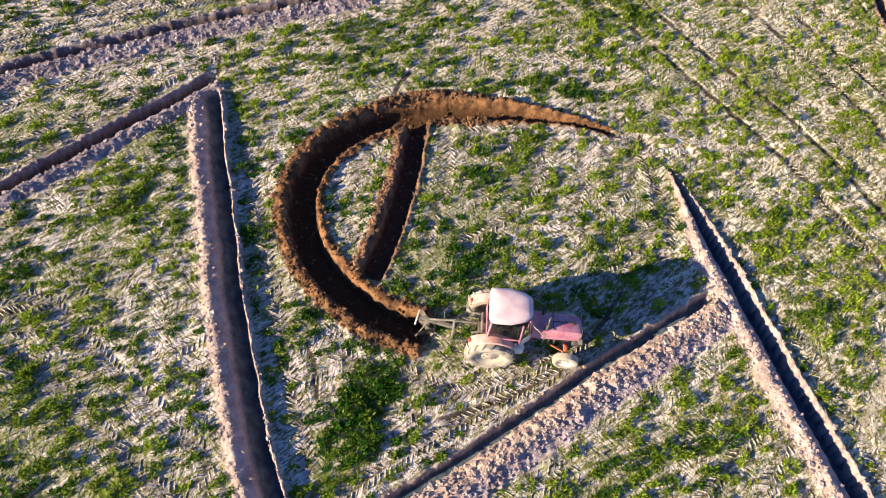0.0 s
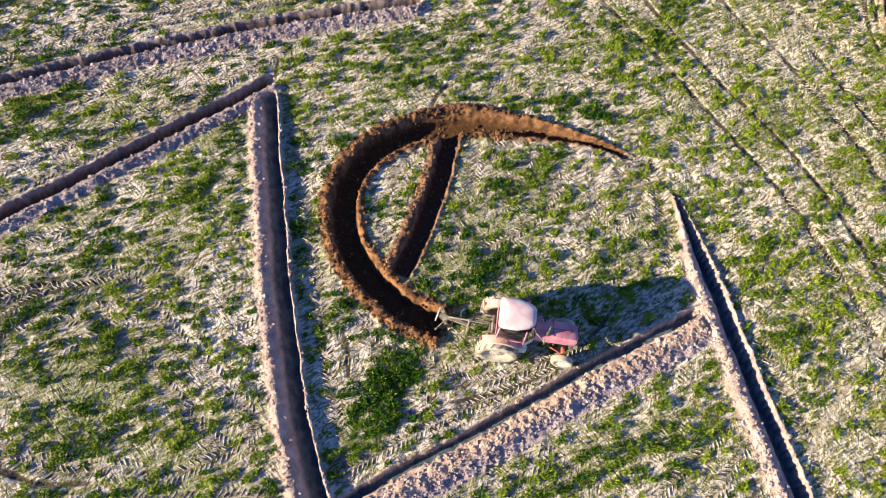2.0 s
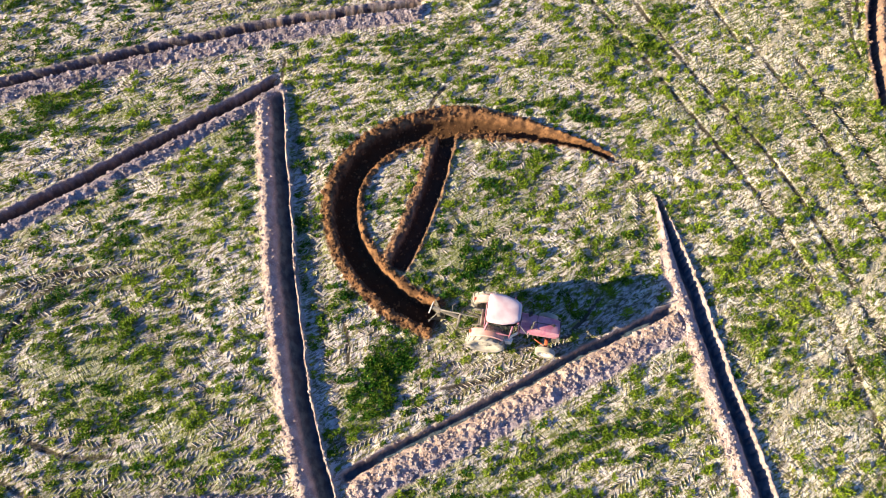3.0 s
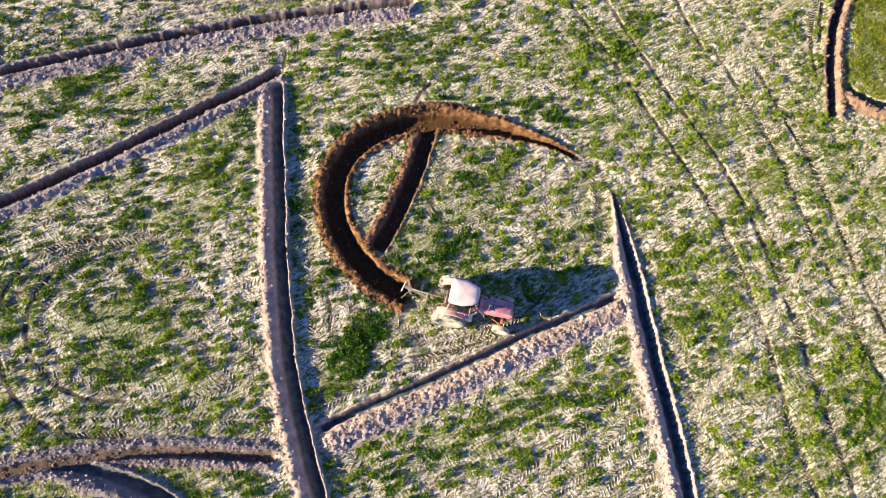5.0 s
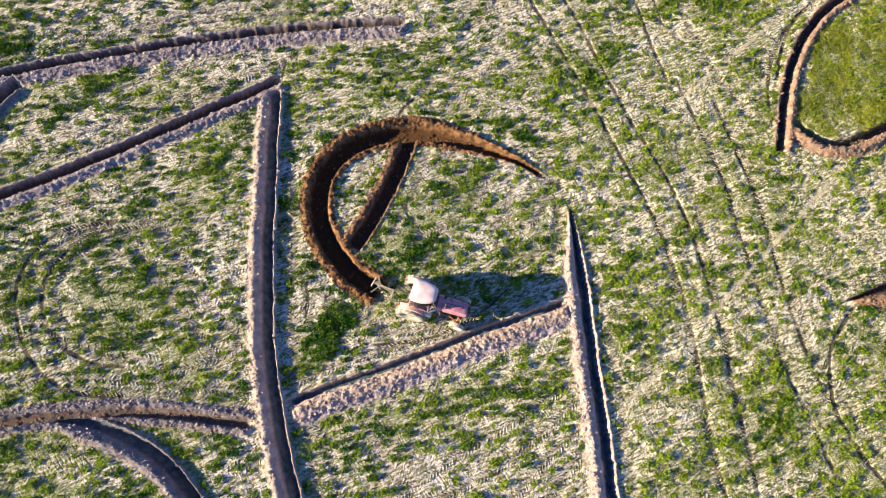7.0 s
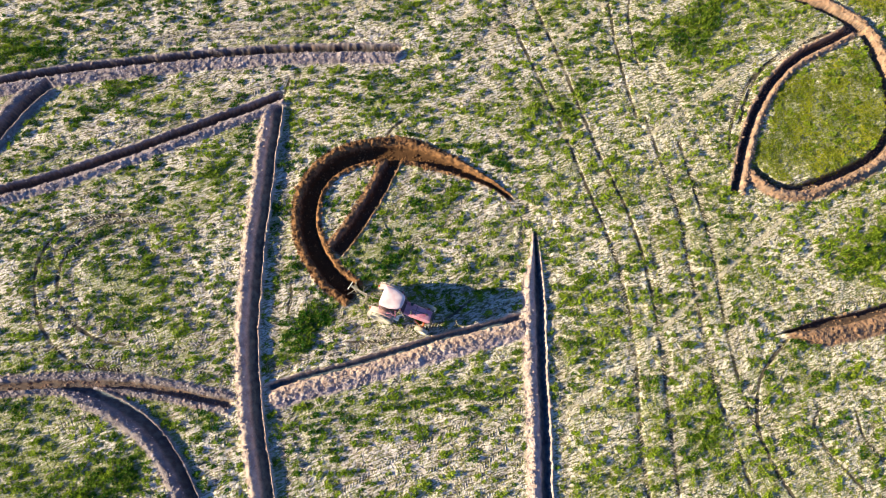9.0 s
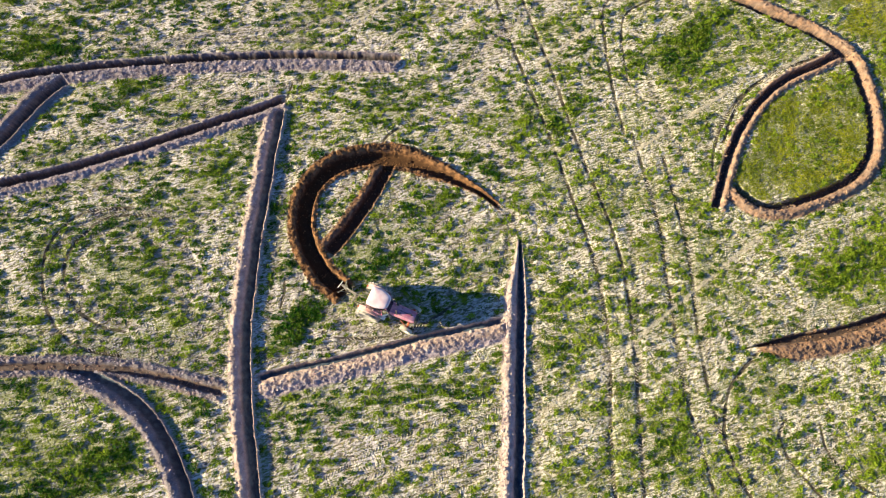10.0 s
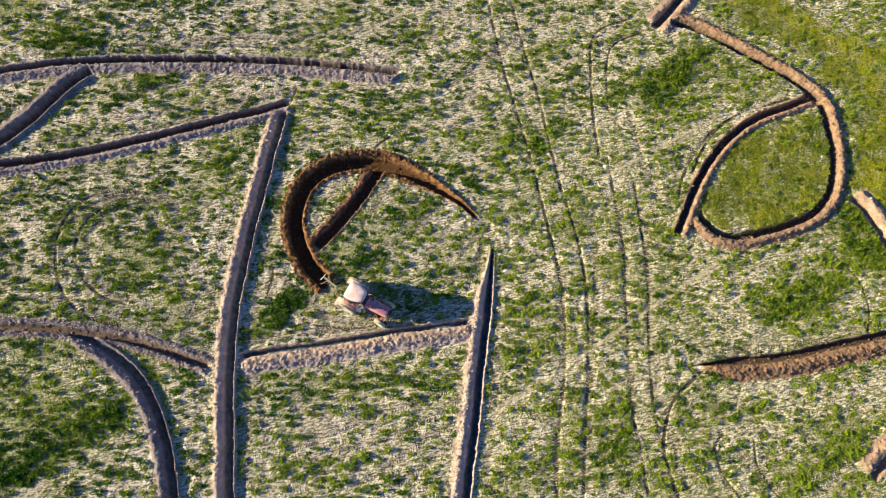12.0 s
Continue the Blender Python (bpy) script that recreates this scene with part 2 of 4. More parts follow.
furrow("leaf_east", line=[(24.02, 20.81), (25.45, 20.28), (26.25, 18.91), (26.97, 17.00), (27.32, 15.00), (27.19, 13.31), (26.35, 11.60), (24.93, 10.24), (23.33, 9.10), (21.69, 8.22), (20.28, 8.12), (19.18, 8.61), (18.65, 9.05)],
       trench=[(-0.50, 0.25, 0.55)], ridges=[(0.0, 0.24, 0.26)], soil=(-0.70, 0.42), tan=1, fresh=0.68, clods=30)
furrow("leaf_west", line=[(24.48, 20.30), (22.80, 18.80), (21.15, 17.32), (19.95, 15.59), (19.16, 13.82), (18.61, 11.95), (18.31, 9.81), (18.18, 8.18), (18.06, 7.55)],
       tail=0.01, trench=[(0.0, 0.22, 0.55)], ridges=[(0.38, 0.15, 0.16), (-0.33, 0.10, 0.06)], soil=(-0.40, 0.60), tan=1, fresh=0.62, clods=30)
furrow("north", line=[(13.1, 21.7), (13.9, 23.5), (14.5, 25.3), (15, 27), (16, 31), (18, 36)],
       trench=[(0.15, 0.26, 0.36)], ridges=[(-0.45, 0.3, 0.22), (0.7, 0.3, 0.12)], soil=(-0.95, 1.1), tan=0.8, fresh=0.4, clods=22)
furrow("far_east", line=[(28.3, 14.4), (29.5, 13.6), (30.6, 12.5), (31.7, 11.1), (33.5, 8)],
       trench=[(-0.4, 0.2, 0.25)], ridges=[(0.2, 0.3, 0.28)], soil=(-0.7, 0.8), tan=1, fresh=0.35, clods=9)
furrow("east_arm", line=[(21.2, 0.0), (23.2, 0.72), (25.1, 1.58), (27, 2.6), (29.2, 3.95), (31.7, 5.45), (35, 7.5)],
       tail=2.5, trench=[(0.22, 0.24, 0.38)], ridges=[(-0.42, 0.32, 0.27)], soil=(-1.0, 0.5), tan=1, fresh=0.80, clods=40)
furrow("southeast", line=[(34.5, 1.2), (33.4, -0.3), (32.6, -1.6), (31.9, -2.9)],
       trench=[(0.2, 0.24, 0.25)], ridges=[(-0.45, 0.32, 0.22)], soil=(-0.95, 0.6), tan=1, fresh=0.5, clods=20)

# wheel tracks: line of one wheel, width, depth
TRACKS = []


def track(width, depth, *line):
    TRACKS.append((line, width, depth))


track(0.205, 0.028, (15.3, -9.9), (14.5, -6.9), (13.6, -2.5), (12.3, 1.4), (10.6, 4.6), (7.2, 10.3), (4.15, 15), (1.5, 19.7))
track(0.205, 0.028, (16.7, -9.4), (15.95, -6.4), (14.9, -2), (13.7, 1.9), (12.1, 5.2), (9.6, 9.1), (7.2, 13.4), (4.9, 17.1), (3, 20.3))
track(0.205, 0.028, (20.2, -8.2), (18.85, -5.4), (17.75, -3.1), (16.75, 0.1), (15.7, 3.4), (14.8, 6.2), (12.5, 11))
track(0.205, 0.028, (21.7, -7.6), (20.7, -6), (19.45, -3.8), (18.35, -0.8), (17.45, 2.5), (16.75, 4.9), (14.6, 10))
track(0.19, 0.035, (-14.0, -1.3), (-16.15, -2.1), (-17.2, -3.3), (-17.55, -4.8), (-17.15, -6.35), (-16.2, -7.9), (-15, -8.9), (-13.6, -9.4), (-11.5, -9.3))
track(0.19, 0.035, (-13.0, -1.5), (-15, -2.15), (-16, -3.45), (-16.35, -4.9), (-15.9, -6.3), (-14.9, -7.4), (-13.2, -8.05), (-11.8, -8.0))
track(0.36, 0.035, (-12.5, -1.2), (-14.6, -1.7), (-16.0, -2.75), (-16.95, -3.9), (-17.1, -5.0), (-16.7, -6.3), (-15.7, -7.6), (-14.4, -8.5))
track(0.34, 0.035, (-12.2, -2.2), (-13.9, -2.2), (-15.2, -3.2), (-15.75, -4.6), (-15.4, -5.9), (-14.4, -6.9), (-12.9, -7.5))
track(0.19, 0.035, (21.4, -0.4), (20.4, -2.1), (20.1, -3.6), (20.4, -5.5), (21.2, -6.8), (22.4, -8.3))
track(0.15, 0.018, (23.4, -3.4), (23.1, -4.4), (23.9, -5.6), (25.6, -6.9))
track(0.15, 0.018, (25.2, -3.2), (25.6, -4.4), (26.9, -5.6), (28.2, -6.0))
track(0.19, 0.035, (22.5, 19.2), (20.7, 17.9), (18.85, 15.8), (17.85, 13.5), (17.5, 11.6), (17.55, 10))
track(0.19, 0.035, (23.1, 19.6), (21.3, 18.4), (19.2, 16.2), (18.3, 14.0), (18.0, 12.0))
track(0.19, 0.035, (11.2, 21.8), (9.6, 20.4), (9.2, 19.0), (9.7, 17.1), (10.6, 14.3), (12, 11))
track(0.15, 0.018, (12.2, 21), (10.7, 19.4), (10.7, 17.5), (11.6, 14.6))
track(0.15, 0.018, (28.0, 9.5), (29.4, 8.6), (30.3, 7.2), (30.6, 5.6))
track(0.15, 0.018, (-0.9, -5.4), (0.7, -5.05), (2.3, -4.3), (3.7, -3.2), (4.8, -1.9))
track(0.15, 0.018, (-8.05, 7.4), (-8.02, 8.0), (-7.98, 8.6))
track(0.15, 0.018, (-4.55, -3.1), (-4.35, -3.8), (-4.3, -4.6))
track(0.15, 0.018, (-1.75, 6.0), (-1.6, 6.8), (-1.1, 7.5))
# chevron prints of the rear tyres: round the bow and inside it
track(0.42, 0.04, (6.0, 5.1), (6.8, 3.6), (7.0, 1.4))
track(0.40, 0.03, (6.0, 4.2), (6.65, 3.2), (6.7, 2.2), (6.45, 0.9), (5.6, -0.5), (4.2, -1.6))
track(0.42, 0.04, (-1.8, -4.0), (-0.6, -4.65), (0.7, -4.55), (3.0, -3.6), (4.7, -2.8), (6.2, -1.2), (7.0, 0.8))
track(0.42, 0.04, (-3.92, -7.46), (-2.68, -6.74), (-1.01, -5.85), (0.61, -5.1), (2.6, -4.25), (4.9, -3.05), (6.6, -1.9))
track(0.40, 0.04, (-3.08, 0.51), (-3.54, 1.41), (-3.24, 2.47), (-2.86, 3.38), (-2.16, 4.31), (-1.43, 4.95))
track(0.42, 0.04, (-1.04, -0.11), (-0.70, 1.01), (-0.28, 2.18), (-0.04, 3.40), (0.05, 4.68))
track(0.42, 0.04, (0.22, 0.14), (1.63, 0.94), (2.61, 2.01), (3.23, 3.23), (3.01, 4.37), (2.08, 4.86), (0.80, 4.83))
track(0.40, 0.03, (0.9, 1.6), (1.43, 2.70), (1.90, 3.70), (2.47, 4.35))
track(0.40, 0.04, (3.59, 0.64), (4.20, 1.69), (4.54, 2.89), (4.23, 3.89))
track(0.40, 0.03, (5.05, 1.12), (5.75, 1.84), (6.30, 2.81), (6.45, 3.82))
track(0.42, 0.04, (-3.9, -3.2), (-3.0, -3.75), (-1.9, -4.2))
# along the western furrow and over the west
track(0.44, 0.04, (-7.25, 5.2), (-6.6, 3.0), (-6.16, 1.12), (-5.76, -0.62), (-5.40, -2.25), (-5.05, -3.96), (-4.72, -5.38), (-4.36, -6.88), (-4.07, -7.95))
track(0.42, 0.04, (-3.48, -8.93), (-3.00, -10.08), (-2.29, -11.77), (-1.01, -14.73))
track(0.42, 0.05, (-12.9, -0.9), (-11.93, -1.34), (-10.92, -2.32), (-9.83, -3.45), (-8.81, -4.36), (-7.83, -5.26), (-7.21, -5.87))
track(0.42, 0.05, (-12.4, -3.1), (-11.62, -3.57), (-10.70, -4.29), (-9.86, -5.16), (-8.85, -6.17), (-7.83, -6.97))
track(0.42, 0.04, (-16.6, -2.4), (-14.95, -1.79), (-13.72, -1.73), (-12.86, -1.60), (-11.70, -1.58))
track(0.42, 0.04, (-16.9, -4.5), (-15.8, -3.6), (-15.04, -3.33), (-14.09, -3.03), (-13.26, -2.89), (-12.26, -3.07))
track(0.42, 0.04, (-16.6, -6.4), (-15.5, -7.1), (-13.84, -7.46), (-12.83, -7.72), (-11.89, -7.72), (-11.00, -7.53), (-9.87, -7.65))
track(0.42, 0.04, (-9.58, -7.91), (-8.63, -7.49), (-7.89, -7.08), (-7.22, -6.65), (-6.94, -6.24))
track(0.42, 0.04, (-5.9, -8.3), (-7.6, -8.4), (-9.85, -8.5), (-12.1, -8.6), (-14.6, -8.9), (-17.5, -9.6))
track(0.42, 0.03, (-6.1, -9.0), (-8.4, -8.95), (-11.2, -9.05), (-13.8, -9.3))
track(0.42, 0.03, (-21.59, -4.36), (-19.39, -2.98), (-18.11, -1.87), (-16.47, -0.71), (-14.44, 0.47))
track(0.42, 0.03, (-21.95, -0.96), (-20.28, 0.15), (-18.21, 1.28), (-16.40, 2.21), (-14.39, 3.58), (-12.67, 4.81), (-10.96, 6.14), (-9.35, 7.78))
track(0.42, 0.03, (-17.0, 3.0), (-13.28, 5.31), (-11.45, 6.39), (-9.64, 7.55), (-7.55, 9.07))
track(0.42, 0.03, (-18.6, 4.2), (-14.6, 6.6), (-11.0, 8.5), (-6.5, 10.2))
track(0.44, 0.04, (-25.31, 4.9), (-23.10, 5.9), (-19.92, 7.3), (-18.00, 8.2), (-15.37, 9.4), (-12.36, 10.55), (-9.20, 11.5), (-6.36, 12.2), (-3.26, 13.1))
track(0.42, 0.03, (-19.05, 8.1), (-16.83, 9.25), (-13.52, 10.75), (-11.16, 11.6), (-8.13, 12.7))
track(0.42, 0.03, (-11.11, 12.3), (-8.26, 13.0), (-5.65, 14.36), (-3.24, 16.55))
# south of the cross furrow
track(0.42, 0.04, (0.57, -12.32), (2.26, -10.74), (3.76, -9.45), (5.32, -8.23), (7.15, -6.71), (8.32, -5.65))
track(0.42, 0.04, (2.65, -11.77), (4.22, -10.72), (6.04, -9.34), (7.48, -7.74), (8.58, -6.49))
track(0.42, 0.05, (4.44, -13.10), (5.82, -11.53), (6.77, -10.04), (7.81, -8.75), (8.78, -7.63))
track(0.42, 0.05, (6.60, -12.40), (7.56, -10.96), (8.42, -9.59), (9.29, -8.42))
track(0.42, 0.04, (-2.79, -9.36), (-1.82, -10.98), (-1.07, -12.31), (-0.27, -14.19))
track(0.42, 0.03, (-0.60, -8.96), (0.47, -10.22), (1.48, -11.47), (2.46, -12.99))
# along the eastern furrow and over the east
track(0.44, 0.04, (8.3, 1.5), (8.97, -1.31), (9.57, -3.21), (10.18, -5.37), (10.77, -7.78), (11.35, -10.70))
track(0.44, 0.05, (11.93, 2.97), (12.66, -0.06), (13.50, -2.57), (14.02, -5.41), (15.05, -9.49))
track(0.44, 0.05, (12.6, 7.3), (13.57, 4.28), (14.51, 0.56), (15.15, -2.02), (15.75, -5.16), (16.65, -8.97))
track(0.42, 0.05, (14.0, 8.4), (15.34, 4.89), (16.42, 1.21), (17.50, -1.92), (18.44, -4.27))
track(0.42, 0.05, (15.2, 9.2), (16.79, 5.39), (17.68, 2.36), (18.67, -0.84), (19.53, -3.25))
track(0.42, 0.04, (6.61, 21.10), (4.44, 17.45), (2.58, 14.48), (1.00, 12.13))
track(0.42, 0.03, (11.59, 18.41), (12.69, 15.42), (14.30, 12.11), (16.28, 9.91))
track(0.42, 0.03, (17.96, 14.24), (17.15, 11.86), (17.21, 9.84))
track(0.44, 0.04, (21.6, 1.05), (23.56, 1.84), (25.43, 2.83), (27.97, 4.11), (30.51, 5.61))
track(0.42, 0.04, (19.69, -3.20), (20.63, -4.52), (21.53, -6.13), (22.37, -7.41))
track(0.40, 0.04, (27.2, -5.2), (25.36, -4.56), (24.43, -3.91))
track(0.44, 0.05, (30.97, -2.08), (30.05, -3.66), (29.26, -4.85))


def smooth_line(points, gap):
    """Catmull-Rom through the points, at an even gap."""
    p = np.array([points[0], *points, points[-1]], float)
    p[0], p[-1] = 2 * p[1] - p[2], 2 * p[-2] - p[-3]
    out = []
    for a, b, c, d in zip(p, p[1:], p[2:], p[3:]):
        s = np.linspace(0, 1, 24, endpoint=False)[:, None]
        out.append(0.5 * (2 * b + (c - a) * s + (2 * a - 5 * b + 4 * c - d) * s**2 + (3 * b - a - 3 * c + d) * s**3))
    out = np.concatenate([*out, p[-2:-1]])
    along = np.r_[0, np.cumsum(np.linalg.norm(np.diff(out, axis=0), axis=1))]
    at = np.linspace(0, along[-1], max(2, int(along[-1] / gap) + 1))
    return np.stack([np.interp(at, along, out[:, 0]), np.interp(at, along, out[:, 1])], 1), at


def old_passes():
    """Older, fainter passes in short broken lengths: along the ruts in the east, slanting over the north and the west."""
    luck, out = np.random.RandomState(23), []

    def lay(line, skip, width):
        line, along = smooth_line(line, 0.5)
        at = 0
        while at < len(line) - 5:
            n = luck.randint(5, 12)
            if luck.rand() > skip and at + n <= len(line):
                out.append((line[at:at + n].tolist(), width, 0.010))
            at += n + luck.randint(0, 4)

    for k in range(20):
        dx = -5.0 + 1.25 * k + luck.uniform(-0.35, 0.35)
        lay([(15.8 + dx, -9.5), (14.2 + dx, -2.4), (11.6 + dx, 4.6), (7.4 + dx, 11.8), (4.0 + dx, 17.5), (1.0 + dx, 23)], 0.30, 0.44)
    for n in range(210):
        cx, cy = luck.uniform(-26, 33), luck.uniform(-17, 28)
        a = radians((luck.choice([34, 30, 27, 22]) if cx < 8 or luck.rand() < 0.3 else luck.choice([128, 112])) + luck.uniform(-7, 7))
        reach, bend = luck.uniform(1.0, 3.5), luck.uniform(-0.7, 0.7)
        lay([(cx - reach * math.cos(a), cy - reach * math.sin(a)), (cx + bend * math.sin(a), cy - bend * math.cos(a)), (cx + reach * math.cos(a), cy + reach * math.sin(a))], 0.1, 0.44)
    return out


OLD_PASSES = old_passes()
PRESSED = [(*smooth_line(line, 0.5), width, depth) for line, width, depth in TRACKS + OLD_PASSES]


def beside(line, along, x, y, reach):
    """For places within reach of a line: which they are, how far to its left, how far along, and the overshoot past its ends."""
    near = np.flatnonzero((x > line[:, 0].min() - reach) & (x < line[:, 0].max() + reach) & (y > line[:, 1].min() - reach) & (y < line[:, 1].max() + reach))
    px, py = x[near], y[near]
    best, side, far, over = np.full(len(near), 1e9), np.zeros(len(near)), np.zeros(len(near)), np.zeros(len(near))
    last = len(line) - 2
    for k in range(len(line) - 1):
        (ax, ay), (bx, by) = line[k], line[k + 1]
        length = math.hypot(bx - ax, by - ay)
        tx, ty = (bx - ax) / length, (by - ay) / length
        raw = (px - ax) * tx + (py - ay) * ty
        u = np.clip(raw, 0, length)
        d2 = (px - ax - u * tx) ** 2 + (py - ay - u * ty) ** 2
        win = d2 < best
        best = np.where(win, d2, best)
        side = np.where(win, (py - ay) * tx - (px - ax) * ty, side)
        far = np.where(win, along[k] + u, far)
        past = np.maximum(0, -raw) if k == 0 else np.maximum(0, raw - length) if k == last else 0 * raw
        over = np.where(win, past, over)
    keep = best < reach**2
    return near[keep], side[keep], far[keep], over[keep]


LINES = {name: smooth_line(f["line"], 0.3) for name, f in FURROWS.items()}


def relief(x, y):
    """Height, bare soil, freshness and greenness of the ground at flat arrays of places."""
    base = 0.06 * (fbm(x, y, 1.3, 3, 3) - 0.5) + 0.12 * (fbm(x, y, 0.34, 2, 9) - 0.5)
    dig, pile, cut = np.zeros_like(x), np.zeros_like(x), np.zeros_like(x)
    soil, fresh, tan = np.zeros_like(x), np.zeros_like(x), np.zeros_like(x)
    for name, f in FURROWS.items():
        line, along = LINES[name]
        k, s, u, over = beside(line, along, x, y, 1.7)
        if not len(k):
            continue
        narrow = 1 - 0.75 * (1 - step(u, 0, f.get("tail", 0.01)))
        s = s / narrow + 0.07 * (vnoise(u, 0 * u, 1.7, len(name)) - 0.5) + 0.05 * (vnoise(x[k], y[k], 0.15, 2) - 0.5) + 0.06 * (vnoise(u, 0 * u, 0.45, 5 + len(name)) - 0.5)
        ends = step(-over, -0.5, 0.05) * step(u, -0.1, 0.5) * step(along[-1] - u, -0.1, 0.4)
        d = np.zeros(len(k))
        for o, w, depth in f["trench"]:
            if "slope" in f:
                d = np.minimum(d, -depth * step(s - o, -w * 0.98, w * (0.55 if f["slope"] == 1 else 0.72)) * (1 - step(s - o, w * 0.82, w * 1.04)))
                continue
            d = np.minimum(d, -depth * (1 - step(np.abs(s - o), w * (0.66 if "soft" in f else 0.80), w * (1.16 if "soft" in f else 1.06))))
        r = np.zeros(len(k))
        for o, w, height in f["ridges"]:
            r = r + height * np.exp(-(((s - o) / w) ** 2)) * (0.85 + 0.3 * fbm(u, s, 0.9, 2, 7))
        lump = fbm(x[k], y[k], 0.16, 2, 13) - 0.45
        inside = step(s, f["soil"][0] - 0.14, f["soil"][0] + 0.12) * step(-s, -f["soil"][1] - 0.14, -f["soil"][1] + 0.12)
        r = r + inside * (0.10 + 0.05 * (f["clods"] > 30) + 0.09 * (f["fresh"] > 0.8)) * lump * (0.4 + 0.6 * step(-np.abs(d), -0.2, 0))
        d = d * (1 - f.get("shallow", 0) * (1 - step(u, 1.5, 9)))
        # cut marks the trench for the shade painted in soil_colour
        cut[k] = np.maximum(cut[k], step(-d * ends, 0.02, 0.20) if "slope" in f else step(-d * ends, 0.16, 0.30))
        # moist lays part of that trench colour over the whole spoil
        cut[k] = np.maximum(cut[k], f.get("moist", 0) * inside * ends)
        dig[k] = np.minimum(dig[k], d * ends)
        pile[k] = np.maximum(pile[k], r * ends)
        bare = np.clip(inside * ends * 1.3 - 0.3 * vnoise(x[k], y[k], 0.3, 4), 0, 1)
        fresh[k] = np.where(bare > soil[k], f["fresh"], fresh[k])
        if "raw" in f:
            fresh[k] = np.where((bare > 0.3) & (d < -0.12), f["raw"], fresh[k])
        tan[k] = np.where(bare > soil[k], f["tan"] * (1 - 0.9 * step(-s, f["grey"] - 0.12, f["grey"] + 0.18) if "grey" in f else 1.0), tan[k])
        soil[k] = np.maximum(soil[k], bare)
    z = base * (1 - 0.85 * soil) + pile * (1 - np.clip(-dig / 0.12, 0, 1)) + dig
    # bare and pressed wheel tracks
    rut = np.zeros_like(x)
    for line, along, width, depth in PRESSED:
        k, s, u, over = beside(line, along, x, y, 0.7)
        press = (1 - step(np.abs(s + 0.05 * (vnoise(u, 0 * u, 0.4, 78) - 0.5)), width * 0.35, width * 0.8)) * step(-over, -0.3, 0)
        z[k] -= depth * press * (1 - soil[k]) * (0.4 + 0.6 * step(vnoise(u, 0 * u, 0.7, 77), 0.2, 0.55) if width < 0.23 else 0.5)
        # rut thins the plants and sets how dark the painted track shade is
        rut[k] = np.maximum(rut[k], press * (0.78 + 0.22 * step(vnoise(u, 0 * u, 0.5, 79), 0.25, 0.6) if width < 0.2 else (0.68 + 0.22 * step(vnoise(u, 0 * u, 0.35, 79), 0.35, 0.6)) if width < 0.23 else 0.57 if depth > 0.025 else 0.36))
    green = np.clip(greenness(x, y) * (1 - 0.6 * rut), 0, 1)
    dry = np.clip(0.02 + 0.78 * step(x, 0, 15) + 0.5 * (fbm(x, y, 2.4, 2, 43) - 0.5), 0, 1)
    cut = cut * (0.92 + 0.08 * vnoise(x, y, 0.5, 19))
    return dict(z=z, soil=soil, fresh=fresh, green=green, rut=rut, tan=tan, cut=cut, dry=dry)


# lush spots: place, reach along and across, turn in degrees, strength
LUSH = []


def lush(*spot):
    LUSH.append(spot)


lush(-3.1, -5.2, 1.9, 0.8, 62, 0.9)
lush(-2.7, -4.2, 1.2, 0.6, 30, 0.7)
lush(15.0, 18.2, 3.3, 1.0, 66, 0.9)
lush(12.6, 17.0, 1.8, 0.6, 60, 0.5)
lush(8.5, 11.3, 2.2, 0.7, 66, 0.7)
lush(6.4, 9.7, 2.0, 0.6, 50, 0.4)
lush(-11.3, -15.6, 3.8, 0.8, 47, 0.95)
lush(-9.2, -13.2, 2.2, 0.6, 47, 0.6)
lush(-13.6, -18.6, 3.0, 1.2, 40, 0.8)
lush(26.6, 6.6, 3.6, 0.9, 40, 0.8)
lush(24.3, 4.9, 1.6, 0.7, 30, 0.5)
lush(30.4, -1.8, 2.2, 1.0, 48, 0.75)
lush(28.4, -4.4, 1.2, 0.6, 45, 0.6)
lush(29.8, 11.2, 2.0, 2.4, 0, 0.8)
lush(0.9, 2.3, 2.4, 1.3, 30, 0.25)
lush(-0.1, -0.3, 1.3, 0.7, 30, 0.45)
lush(2.6, 3.6, 1.4, 0.6, 55, 0.55)
lush(-22.8, 6.5, 3.2, 1.0, 20, 0.5)
lush(-16.7, 5.7, 1.7, 0.45, 35, 0.85)
lush(-18.0, 4.4, 1.2, 0.4, 35, 0.6)
lush(-10.3, 2.2, 1.8, 0.5, 62, 0.35)
lush(17.8, -5.2, 1.8, 0.6, 75, 0.6)
lush(10.0, 0.2, 1.2, 0.7, 60, 0.5)
lush(-7.2, -10.4, 1.3, 0.5, 160, 0.7)
lush(4.2, 6.6, 1.6, 0.5, 150, 0.5)
lush(5.2, -6.2, 1.4, 0.6, 40, 0.35)
lush(5.4, -1.2, 1.0, 0.8, 30, 0.4)
lush(-7.6, -12.0, 2.6, 0.4, 135, 0.5)
lush(-12.5, -5.6, 2.2, 0.8, 45, 0.1)
# low yellow-green sward round the leaf-shaped ring
SWARD = []


def sward_spot(*spot):
    SWARD.append(spot)


sward_spot(23.4, 14.0, 4.9, 3.2, 55)
sward_spot(20.5, 10.0, 1.7, 1.0, 40)
sward_spot(30.5, 18.5, 3.4, 6.5, 0)
sward_spot(21.5, 25.6, 4.5, 1.9, 168)
sward_spot(27.2, 23.6, 3.0, 2.2, 150)
sward_spot(-30, 9, 5, 2, 20)


